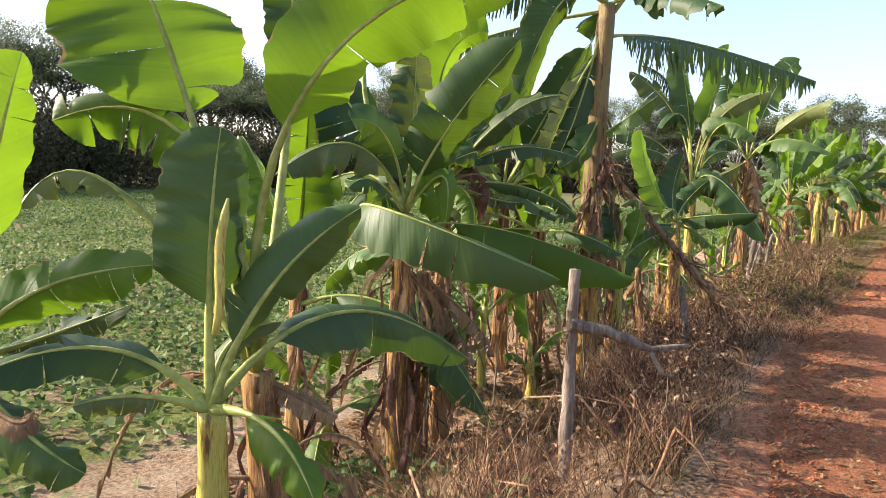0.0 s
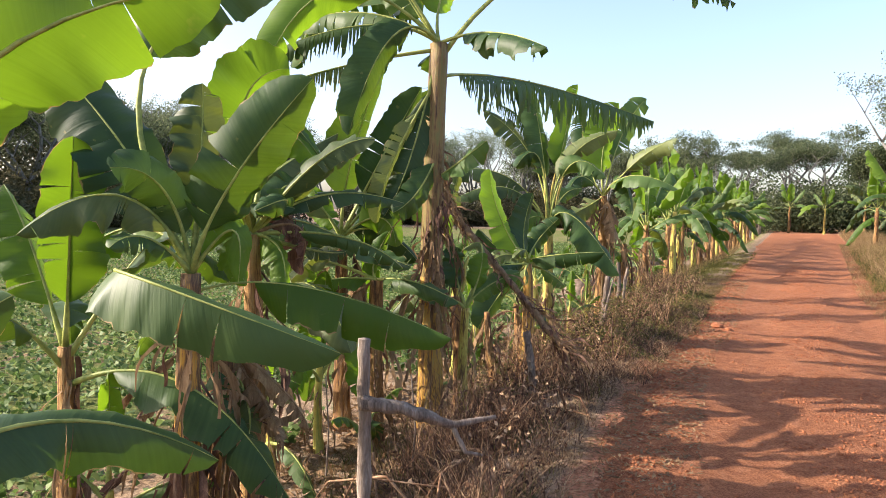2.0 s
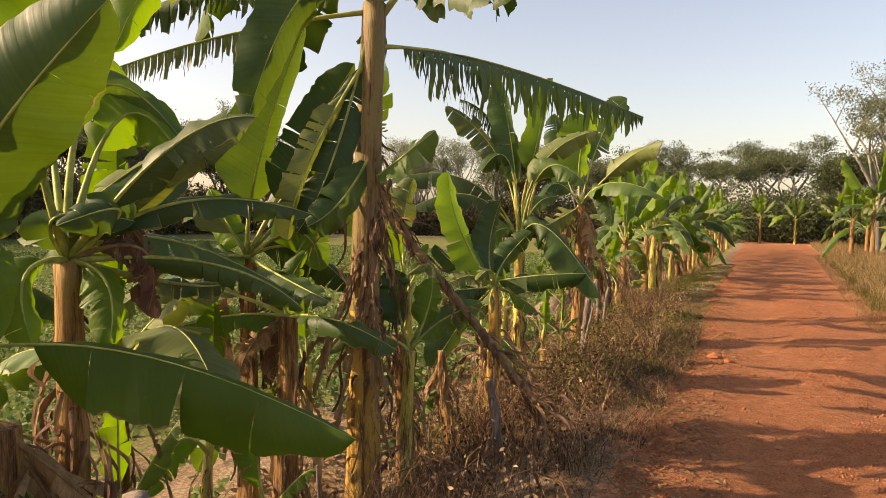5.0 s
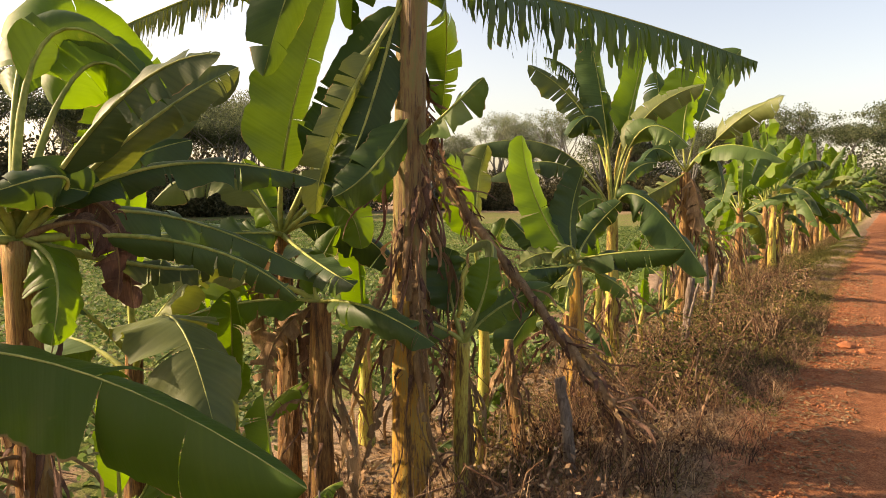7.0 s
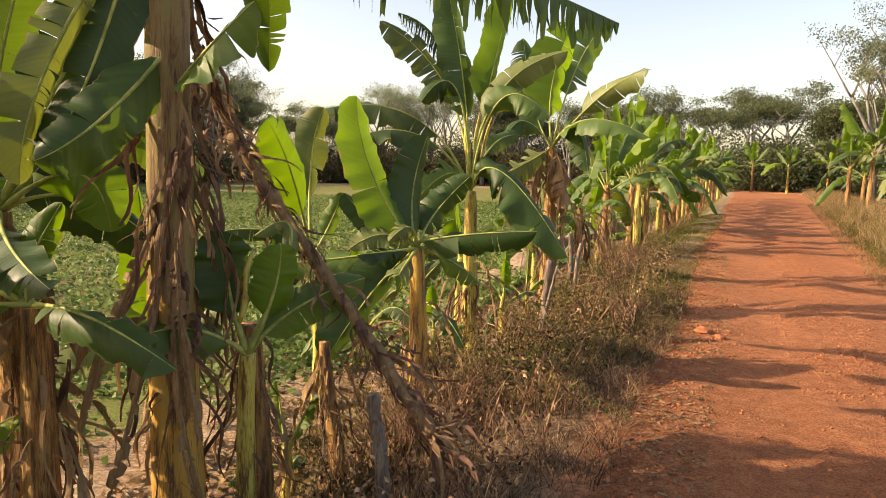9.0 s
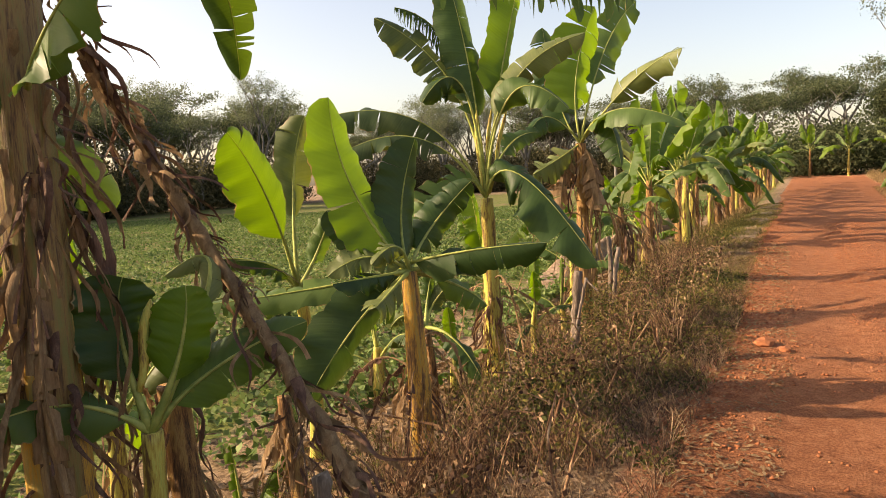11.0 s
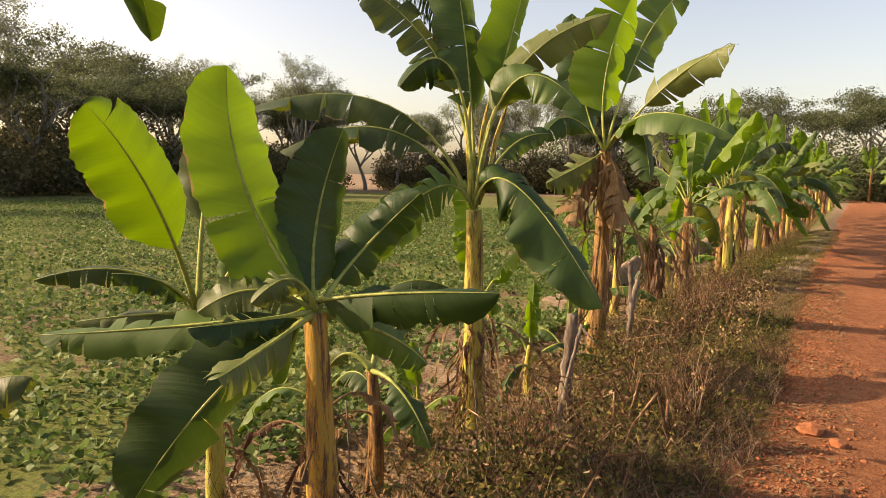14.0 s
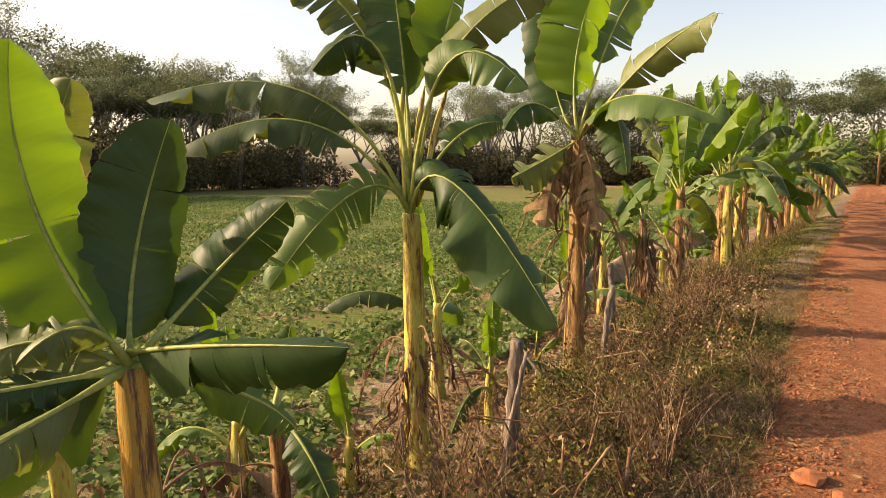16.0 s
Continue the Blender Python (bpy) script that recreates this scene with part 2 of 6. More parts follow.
def ground_mat():
    """Sandy grey soil, brown on the bank, with litter and thin green where things creep."""
    m, nodes, links, p = shader("bank_soil")
    pos = space(nodes)
    sep = nodes.new("ShaderNodeSeparateXYZ")
    links.new(pos, sep.inputs[0])
    big = tex_noise(nodes, links, 0.35, 5, 0.6, pos)
    mid = tex_noise(nodes, links, 2.4, 7, 0.65, pos, 0.4)
    fine = tex_noise(nodes, links, 34, 6, 0.7, pos)
    soil = ramp(nodes, links, mid.outputs[0], (0.38, (0.11, 0.065, 0.036)), (0.5, (0.24, 0.165, 0.10)), (0.62, (0.35, 0.275, 0.20))).outputs[0]
    litter = ramp(nodes, links, fine.outputs[0], (0.42, (0.05, 0.03, 0.018)), (0.58, (0.44, 0.31, 0.19))).outputs[0]
    base = mixed(nodes, links, 0.45, soil, litter)
    green = ramp(nodes, links, fine.outputs[0], (0.3, (0.045, 0.06, 0.014)), (0.7, (0.19, 0.21, 0.055))).outputs[0]
    at = nodes.new("ShaderNodeAttribute")
    at.attribute_name = "cover"
    cov = math_node(nodes, links, "ADD", at.outputs["Fac"], math_node(nodes, links, "MULTIPLY", math_node(nodes, links, "SUBTRACT", mid.outputs[0], 0.5), 1.6))
    cov = math_node(nodes, links, "ADD", cov, math_node(nodes, links, "MULTIPLY", math_node(nodes, links, "SUBTRACT", big.outputs[0], 0.5), 0.9))
    cf = ramp(nodes, links, cov, (0.42, (0, 0, 0)), (0.62, (1, 1, 1))).outputs[0]
    red = nodes.new("ShaderNodeAttribute")
    red.attribute_name = "red"
    rf = math_node(nodes, links, "ADD", red.outputs["Fac"], math_node(nodes, links, "MULTIPLY", math_node(nodes, links, "SUBTRACT", mid.outputs[0], 0.5), 1.2))
    clay = ramp(nodes, links, fine.outputs[0], (0.35, (0.20, 0.075, 0.035)), (0.65, (0.52, 0.24, 0.13))).outputs[0]
    base = mixed(nodes, links, ramp(nodes, links, rf, (0.4, (0, 0, 0)), (0.7, (1, 1, 1))).outputs[0], base, clay)
    links.new(mixed(nodes, links, cf, base, green), p.inputs["Base Color"])
    p.inputs["Roughness"].default_value = 0.95
    p.inputs["Specular IOR Level"].default_value = 0.15
    h = math_node(nodes, links, "ADD", math_node(nodes, links, "MULTIPLY", mid.outputs[0], 0.6), math_node(nodes, links, "MULTIPLY", fine.outputs[0], 0.4))
    bump(nodes, links, p, h, 0.9, 0.05)
    return m


def road_mat():
    m, nodes, links, p = shader("red_laterite")
    pos = space(nodes)
    big = tex_noise(nodes, links, 0.7, 6, 0.6, pos, 0.5)
    mid = tex_noise(nodes, links, 9, 9, 0.72, pos, 0.4)
    fine = tex_noise(nodes, links, 75, 5, 0.75, pos)
    c1 = ramp(nodes, links, big.outputs[0], (0.3, (0.21, 0.074, 0.030)), (0.55, (0.30, 0.115, 0.050)), (0.75, (0.40, 0.175, 0.085))).outputs[0]
    c2 = ramp(nodes, links, mid.outputs[0], (0.38, (0.14, 0.046, 0.020)), (0.50, (0.29, 0.110, 0.047)), (0.61, (0.47, 0.215, 0.11))).outputs[0]
    c3 = ramp(nodes, links, fine.outputs[0], (0.42, (0.13, 0.044, 0.020)), (0.58, (0.48, 0.215, 0.11))).outputs[0]
    col = mixed(nodes, links, 0.5, c1, c2)
    col = mixed(nodes, links, 0.42, col, c3)
    links.new(col, p.inputs["Base Color"])
    p.inputs["Roughness"].default_value = 0.95
    p.inputs["Specular IOR Level"].default_value = 0.12
    h = math_node(nodes, links, "ADD", math_node(nodes, links, "MULTIPLY", mid.outputs[0], 0.75), math_node(nodes, links, "MULTIPLY", fine.outputs[0], 0.25))
    bump(nodes, links, p, h, 1.0, 0.07)
    return m


SOIL, RED = ground_mat(), road_mat()


# ---- mesh helpers ----
def raw_mesh(name, verts, faces, mat, uvs=None, smooth=True):
    me = bpy.data.meshes.new(name)
    me.from_pydata([tuple(v) for v in verts], [], [tuple(f) for f in faces])
    if uvs is not None:
        lay = me.uv_layers.new(name="UVMap")
        idx = np.empty(len(me.loops), dtype=np.int32)
        me.loops.foreach_get("vertex_index", idx)
        lay.data.foreach_set("uv", np.asarray(uvs, dtype=np.float32)[idx].ravel())
    if smooth:
        me.polygons.foreach_set("use_smooth", np.ones(len(me.polygons), dtype=bool))
    me.materials.append(mat)
    me.update()
    return me


def fast_mesh(name, verts, faces, mat, smooth=False):
    """verts (n, 3), faces (m, k) arrays."""
    me = bpy.data.meshes.new(name)
    verts, faces = np.asarray(verts, dtype=np.float32), np.asarray(faces, dtype=np.int32)
    k = faces.shape[1]
    me.vertices.add(len(verts))
    me.vertices.foreach_set("co", verts.ravel())
    me.loops.add(faces.size)
    me.loops.foreach_set("vertex_index", faces.ravel())
    me.polygons.add(len(faces))
    me.polygons.foreach_set("loop_start", np.arange(0, faces.size, k, dtype=np.int32))
    if smooth:
        me.polygons.foreach_set("use_smooth", np.ones(len(faces), dtype=bool))
    me.materials.append(mat)
    me.update(calc_edges=True)
    return me


def child(name, me, parent, label=""):
    ob = new(name, me)
    ob.parent = parent
    return tagged(ob, label)


def tube(points, radii, sides=7, wobble=0.0, seed=0, closed=True):
    """Verts and faces of a tapered tube along points."""
    rng = random.Random(seed)
    pts = [Vector(p) for p in points]
    verts, faces = [], []
    ref = Vector((0.31, 0.95, 0.1))
    for i, (p, r) in enumerate(zip(pts, radii)):
        t = (pts[min(i + 1, len(pts) - 1)] - pts[max(i - 1, 0)]).normalized()
        a = t.cross(ref)
        if a.length < 1e-3:
            a = t.cross(Vector((1, 0, 0)))
        a.normalize()
        b = t.cross(a)
        for k in range(sides):
            an = 2 * math.pi * k / sides
            rr = r * (1 + wobble * (rng.random() - 0.5) * 2)
            verts.append(p + (a * math.cos(an) + b * math.sin(an)) * rr)
    for i in range(len(pts) - 1):
        for k in range(sides):
            j = (k + 1) % sides
            faces.append((i * sides + k, i * sides + j, (i + 1) * sides + j, (i + 1) * sides + k))
    if closed:
        faces.append(tuple(range(sides))[::-1])
        faces.append(tuple(range((len(pts) - 1) * sides, len(pts) * sides)))
    return verts, faces


def join_geo(*geos):
    verts, faces = [], []
    for v, f in geos:
        o = len(verts)
        verts += list(v)
        faces += [tuple(i + o for i in q) for q in f]
    return verts, faces


# ---- the lie of the land ----
LEFT_EDGE = ((-400, -14), (-12, -0.75), (3, -0.38), (6.5, -0.45), (8.4, -0.36), (10.3, -0.14), (13.5, 0.0), (20, 0.38), (28, 1.12), (40, 1.9), (75, 4.6), (400, 30))
RIGHT_EDGE = ((-400, -10), (-12, 1.5), (5, 2.3), (15.5, 3.0), (27.5, 4.5), (43, 6.4), (80, 10.6), (400, 44))


def edge_x(table, y):
    return np.interp(y, [a for a, _ in table], [b for _, b in table])


def smooth01(a, b, x):
    t = np.clip((x - a) / (b - a), 0, 1)
    return t * t * (3 - 2 * t)


def lumps(x, y, s):
    """Cheap smooth unevenness for arrays."""
    return (np.sin(x * 1.7 * s + 1.3 * np.sin(y * 1.1 * s)) * np.sin(y * 1.3 * s + 0.7 + np.sin(x * 0.9 * s)) + 0.5 * np.sin(x * 4.1 * s + y * 3.3 * s + 2) * np.sin(y * 4.7 * s - x * 2.2 * s))


def ground_z(x, y):
    x, y = np.asarray(x, float), np.asarray(y, float)
    le, ri = edge_x(LEFT_EDGE, y), edge_x(RIGHT_EDGE, y)
    s, q = le - x, x - ri
    near = np.exp(-((y - 12) / 60) ** 2)
    z = -0.12 * smooth01(0.1, 1.0, s) - 0.40 * smooth01(0.9, 2.3, s) - 0.06 * smooth01(2.3, 4, s)
    z = z + 0.06 * smooth01(0.0, 0.6, s) * (1 - smooth01(0.6, 1.3, s))
    z = z + 0.12 * smooth01(0.1, 0.9, q) - 0.45 * smooth01(1.6, 4.0, q)
    side = np.maximum(smooth01(0.0, 0.8, s), smooth01(0.0, 0.8, q))
    z = z + side * lumps(x, y, 1.0) * 0.028 * near + side * lumps(x + 5, y, 4.0) * 0.014 * near
    on_road = 1 - side
    w = (x - le) / np.maximum(ri - le, 0.5)
    ruts = np.exp(-((w - 0.28) / 0.10) ** 2) + np.exp(-((w - 0.74) / 0.10) ** 2)
    z = z - on_road * 0.025 * ruts * near + on_road * near * (0.012 * lumps(x, y, 1.6) + 0.007 * lumps(x + 3, y + 1, 6.0))
    return z


def gz(x, y):
    return float(ground_z(x, y))


# ---- ground and road ----
def grid_sheet(name, xs, ys, mat, zfun):
    X, Y = np.meshgrid(xs, ys)
    Z = zfun(X, Y)
    nx, ny = len(xs), len(ys)
    v = np.stack([X.ravel(), Y.ravel(), Z.ravel()], 1)
    i = np.arange((ny - 1) * (nx - 1))
    r, c = i // (nx - 1), i % (nx - 1)
    a = r * nx + c
    return fast_mesh(name, v, np.stack([a, a + 1, a + nx + 1, a + nx], 1), mat, True), v


def steps(*parts):
    out = []
    for a, b, d in parts:
        out += list(np.arange(a, b, d))
    return np.array(out + [parts[-1][1]])


gxs = steps((-3000, -400, 520), (-400, -60, 34), (-60, -12, 2.0), (-12, -4.5, 0.3), (-4.5, 4.5, 0.09), (4.5, 14, 0.5), (14, 60, 4), (60, 400, 40), (400, 3000, 520))
gys = steps((-3000, -400, 520), (-400, -20, 38), (-20, -2, 1.0), (-2, 18, 0.12), (18, 34, 0.3), (34, 100, 1.5), (100, 400, 30), (400, 3000, 520))
g_me, g_v = grid_sheet("ground", gxs, gys, SOIL, ground_z)
g_le, g_ri = edge_x(LEFT_EDGE, g_v[:, 1]), edge_x(RIGHT_EDGE, g_v[:, 1])
g_s, g_q = g_le - g_v[:, 0], g_v[:, 0] - g_ri
cover = 0.30 * smooth01(0.3, 1.0, g_s) - 0.12 * smooth01(1.2, 2.0, g_s) + 0.48 * smooth01(3.0, 4.6, g_s) + 0.35 * smooth01(0.3, 1.5, g_q)
cover = cover + 0.30 * smooth01(7.8, 11.0, g_v[:, 1]) * smooth01(0.05, 0.4, g_s) * (1 - smooth01(1.6, 2.4, g_s))
cover = cover - 0.45 * smooth01(78, 92, np.hypot(g_v[:, 0], g_v[:, 1]))
at = g_me.attributes.new("cover", "FLOAT", "POINT")
at.data.foreach_set("value", cover.astype(np.float32))
red_in = 1.0 - 0.5 * smooth01(7.5, 10.0, g_v[:, 1]) * smooth01(0.0, 0.2, g_s) - 0.8 * smooth01(0.0, 0.45, np.maximum(g_s, g_q)) - 0.45 * smooth01(0.7, 1.6, np.maximum(g_s, g_q))
at = g_me.attributes.new("red", "FLOAT", "POINT")
at.data.foreach_set("value", red_in.astype(np.float32))
tagged(new("ground", g_me), "sandy brown bank and low green field floor", "ground", kind="structure")


def road_sheet():
    ys = steps((-40, -2, 1.0), (-2, 18, 0.09), (18, 34, 0.25), (34, 72, 1.0))
    ws = np.concatenate([[-0.06, -0.03], np.linspace(0, 1, 44), [1.03, 1.06]])
    W, Y = np.meshgrid(ws, ys)
    le, ri = edge_x(LEFT_EDGE, Y), edge_x(RIGHT_EDGE, Y)
    le = le + 0.16 * lumps(Y * 0.6, Y * 0.37 + 4, 1.4) * 0.7
    ri = ri + 0.18 * lumps(Y * 0.5 + 9, Y * 0.41, 1.3) * 0.7
    X = le + (ri - le) * W
    Z = ground_z(X, Y) + 0.018 - 0.07 * np.maximum(np.clip(-W / 0.06, 0, 1), np.clip((W - 1) / 0.06, 0, 1))
    nx, ny = len(ws), len(ys)
    v = np.stack([X.ravel(), Y.ravel(), Z.ravel()], 1)
    i = np.arange((ny - 1) * (nx - 1))
    a = (i // (nx - 1)) * nx + i % (nx - 1)
    return fast_mesh("road", v, np.stack([a, a + 1, a + nx + 1, a + nx], 1), RED, True)


tagged(new("road", road_sheet()), "rutted red laterite dirt road with loose crumbs", "dirt road", kind="structure")


# ---- banana plants ----
def blade_geometry(base, mid, tip, width, face, petiole, fold, tatter, wave, seed, rows=44):
    """A banana blade: two halves on an arching rib, cut into strips where it is torn."""
    rng = random.Random(seed)
    a, m, c = Vector(base), Vector(mid), Vector(tip)
    ctrl = m * 2 - (a + c) * 0.5

    def at_u(u):
        return a * (1 - u) ** 2 + ctrl * 2 * u * (1 - u) + c * u * u

    def tan_u(u):
        return ((ctrl - a) * (1 - u) + (c - ctrl) * u).normalized()

    face = Vector(face).normalized()
    verts, faces, uvs = [], [], []
    down = Vector((0, 0, -1))
    comb = tatter > 0.85
    jag = 2.5 if comb else 1.0
    cross = 5
    length = (a - c).length
    for side in (-1, 1):
        # where this half is torn
        if comb:
            cuts = [0]
            while cuts[-1] < rows:
                cuts.append(min(rows, cuts[-1] + rng.choice((1, 1, 2))))
        elif tatter > 0:
            tears = int(rows * tatter * 0.42 + rng.random() * 1.6)
            cuts = sorted({0, rows, *(rng.randrange(4, rows - 2) for _ in range(tears))})
        else:
            cuts = [0, rows]
        whole = len(cuts) == 2
        ph, fr = rng.random() * 6, 1.6 + rng.random() * 2.8
        arch = rng.uniform(-0.10, 0.55)
        lobe = rng.uniform(0.90, 1.08)
        for c0, c1 in zip(cuts, cuts[1:]):
            hang = (rng.random() ** 1.5) * tatter
            tilt = 0.0 if whole else rng.uniform(-0.22, 0.30)
            short = 1 - (0.30 * tatter + 0.06) * rng.random()
            start = len(verts)
            for i in range(c0, c1 + 1):
                k = i / rows
                u = petiole + (1 - petiole) * k
                p, t = at_u(u), tan_u(u)
                n = face - t * face.dot(t)
                if n.length < 1e-3:
                    n = Vector((0, 0, 1)) - t * t.z
                n.normalize()
                b = t.cross(n) * side
                prof = min(1.0, (k / 0.16 + 0.02) ** 0.65) * max(0.0, 1 - max(0.0, (k - 0.50) / 0.50) ** 2.6) ** 0.55
                prof *= 1 + jag * (0.030 * math.sin(k * 31 + ph * 5) + 0.022 * math.sin(k * 83 + ph * 2) + 0.022 * rng.uniform(-1, 1))
                w = width * 0.5 * lobe * max(prof, 0.015)
                pull = 0.0
                if not whole:
                    w *= short
                    pull = 0.5 * (1 if i == c0 and c0 > 0 else -1 if i == c1 and c1 < rows else 0) * (1 - petiole) / rows * (0.5 + 0.6 * tatter) * length
                run = (i - c0) / max(1, c1 - c0) - 0.5
                for j in range(cross + 1):
                    v = j / cross
                    phi = fold + (hang * 0.9 + arch + tilt) * v
                    d = b * math.cos(phi) - n * math.sin(phi)
                    g = min(0.97, 0.35 + 0.7 * v) if comb else min(0.9, hang * 1.1 * v)
                    d = (d * (1 - g) + down * g).normalized()
                    rip = n * (wave * w * v * v * math.sin(k * fr * 6.28 + ph + 0.8 * side))
                    rip += n * (w * v * (0.042 * math.sin(k * 29 + ph * 3) + 0.026 * math.sin(k * 57 + ph) + 0.014 * math.sin(k * 113 + ph)))
                    if not whole:
                        rip -= n * (w * v * 0.22 * run * run * min(1.0, (c1 - c0) / 9))
                    verts.append(p + d * (w * v) + rip + t * (pull * v + 0.10 * w * v))
                    uvs.append((k * length * 0.55 + seed * 0.37, v * side))
            for i in range(c1 - c0):
                for j in range(cross):
                    q = start + i * (cross + 1) + j
                    f = (q, q + 1, q + cross + 2, q + cross + 1)
                    faces.append(f if side > 0 else f[::-1])
    pts = [at_u(i / 14) for i in range(15)]
    return verts, faces, uvs, pts


leaf_count = 0


def leaf(plant, base, mid, tip, width=0.5, face=(0, 0, 1), petiole=0.14, fold=0.25, tatter=0.15, wave=0.12, mat=None, rib=0.017):
    global leaf_count
    leaf_count += 1
    o = plant.location
    v, f, uv, pts = blade_geometry(base, mid, tip, width, face, petiole, fold, tatter, wave, leaf_count, 64 if tatter > 0.95 else 44)
    mat = mat or LEAF
    word = "dry_leaf" if mat in (DRY, DRY_DARK) else "leaf"
    ob = child(word, raw_mesh(word, [p - o for p in v], f, mat, uv), plant)
    radii = []
    for i in range(15):
        u = i / 14
        radii.append(rib * (1.15 - 0.45 * u / petiole) if u < petiole else max(0.0015, rib * 0.58 * (1 - (u - petiole) / (1 - petiole)) ** 0.8))
    rv, rf = tube([p - o for p in pts], radii, 6)
    child("midrib", raw_mesh("midrib", rv, rf, DRY if word == "dry_leaf" else RIB), ob)
    return ob


def spear(plant, base, tip, r=0.016):
    """A young leaf still rolled up."""
    o = plant.location
    a, b = Vector(base) - o, Vector(tip) - o
    pts = [a.lerp(b, i / 8) + Vector((0.01 * math.sin(i * 0.9), 0, 0)) for i in range(9)]
    v, f = tube(pts, [r * (0.55 + 0.75 * math.sin(0.35 + 2.3 * i / 8)) if i < 8 else 0.004 for i in range(9)], 8)
    child("rolled_leaf", raw_mesh("rolled_leaf", v, f, STEM_GREEN), plant, "pale green rolled young leaf")


def dry_variant(k):
    """A crumpled dead leaf that hangs down from its base."""
    rng = random.Random(500 + k)
    length, rows, cross = 0.75 + 0.35 * rng.random(), 14, 4
    verts, faces = [], []
    for side in (-1, 1):
        s = len(verts)
        ph = rng.random() * 6
        for i in range(rows + 1):
            t = i / rows
            w = (0.012 + 0.048 * math.sin(math.pi * min(1, t * 1.05)) ** 0.8) * (0.7 + 0.5 * rng.random())
            out = 0.10 * math.sin(t * 2.2) + 0.03 * math.sin(t * 9 + ph)
            for j in range(cross + 1):
                v = j / cross
                verts.append((side * w * v * (0.35 + 0.5 * math.cos(t * 5 + ph)) + 0.02 * math.sin(t * 7 + ph), out + w * v * 0.8 * math.sin(t * 4 + ph * 2 + v * 2), -t * length - 0.05 * v * rng.random()))
        for i in range(rows):
            for j in range(cross):
                q = s + i * (cross + 1) + j
                if rng.random() > 0.14:
                    faces.append((q, q + 1, q + cross + 2, q + cross + 1))
    return verts, faces


def strip_variant(k):
    """A long narrow strip of dead leaf sheath."""
    rng = random.Random(900 + k)
    length, rows = 0.22 + 0.45 * rng.random(), 12
    verts, faces = [], []
    ph, rng_out = rng.random() * 6, rng.random()
    for i in range(rows + 1):
        t = i / rows
        w = 0.015 * (1 - 0.6 * t) * (0.6 + 0.8 * rng.random())
        x = 0.05 * math.sin(t * 3 + ph) * t
        y = 0.02 + 0.05 * t + 0.15 * t * t * rng_out + 0.04 * math.sin(t * 8 + ph)
        tw = 3.2 * t * math.sin(ph)
        for j in (-1, 0, 1):
            verts.append((x + j * w * math.cos(tw), y + j * w * math.sin(tw) - abs(j) * w * 0.5, -t * length))
    for i in range(rows):
        for j in range(2):
            q = i * 3 + j
            faces.append((q, q + 1, q + 4, q + 3))
    return verts, faces


DRY_MESHES = [raw_mesh("dry_leaf", *dry_variant(k), DRY if k % 3 else DRY_DARK) for k in range(8)]
STRIP_MESHES = [raw_mesh("sheath_strip", *strip_variant(k), DRY if k % 2 else DRY_DARK) for k in range(8)]


def stem_profile(base, top, r0, r1, seed, bulge=True):
    """An overlapping-sheath pseudostem."""
    rng = random.Random(seed)
    n, sides = 22, 14
    b, t = Vector(base), Vector(top)
    lean = Vector((rng.uniform(-0.03, 0.03), rng.uniform(-0.03, 0.03), 0))
    verts, faces = [], []
    ph = rng.random() * 6
    for i in range(n + 1):
        k = i / n
        p = b.lerp(t, k) + lean * math.sin(k * math.pi)
        r = r0 + (r1 - r0) * k + (r0 * 0.25 * math.exp(-k * 14) if bulge else 0)
        for j in range(sides):
            an = 2 * math.pi * j / sides
            sheath = 0.10 * max(0, math.sin(an * 2 + ph + k * 2.4)) * max(0, math.sin(k * 17 + an + ph))
            rr = r * (1 + sheath + 0.05 * math.sin(an * 3 + ph * 2 + k * 3))
            verts.append(p + Vector((math.cos(an), math.sin(an), 0)) * rr)
    for i in range(n):
        for j in range(sides):
            q = (j + 1) % sides
            faces.append((i * sides + j, i * sides + q, (i + 1) * sides + q, (i + 1) * sides + j))
    faces.append(tuple(range(n * sides, (n + 1) * sides)))
    return verts, faces


def banana(x, y, top, r0=0.11, r1=0.06, mat=None, dry=8, strips=10, seed=0, label="", skirt=(0.35, 0.95), upper=None):
    """An Empty at the foot with its stem and dead leaves; top is the place where the leaves part."""
    rng = random.Random(seed + 77)
    plant = new("banana_plant")
    z0 = gz(x, y) - 0.03
    plant.location = (x, y, z0)
    tagged(plant, label or "green banana plant with split yellowish stem and dead sheaths", "banana plant", "row of banana plants")
    tp = Vector(top) - plant.location
    v, f = stem_profile((0, 0, 0), tp, r0, r1, seed)
    me = raw_mesh("pseudostem", v, f, mat or STEM)
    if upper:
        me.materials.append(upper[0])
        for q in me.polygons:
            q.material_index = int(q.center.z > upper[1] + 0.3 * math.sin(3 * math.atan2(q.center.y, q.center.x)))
    child("pseudostem", me, plant)
    for meshes, count, word in ((DRY_MESHES, dry, "dry_leaf"), (STRIP_MESHES, int(strips * 1.7), "sheath_strip")):
        for _ in range(count):
            h = rng.uniform(*skirt)
            an = rng.random() * 6.283
            p = tp * h
            r = r0 + (r1 - r0) * h
            ob = child(word, rng.choice(meshes), plant)
            s = rng.uniform(0.7, 1.15) * min(1.0, max(0.35, p.z / 0.95))
            ob.matrix_basis = Matrix.Translation(p + Vector((-math.sin(an), math.cos(an), 0)) * r * 0.85) @ Matrix.Rotation(an, 4, "Z") @ Matrix.Rotation(rng.uniform(-0.12, 0.25), 4, "X") @ Matrix.Diagonal((s, s, s, 1))
    return plant


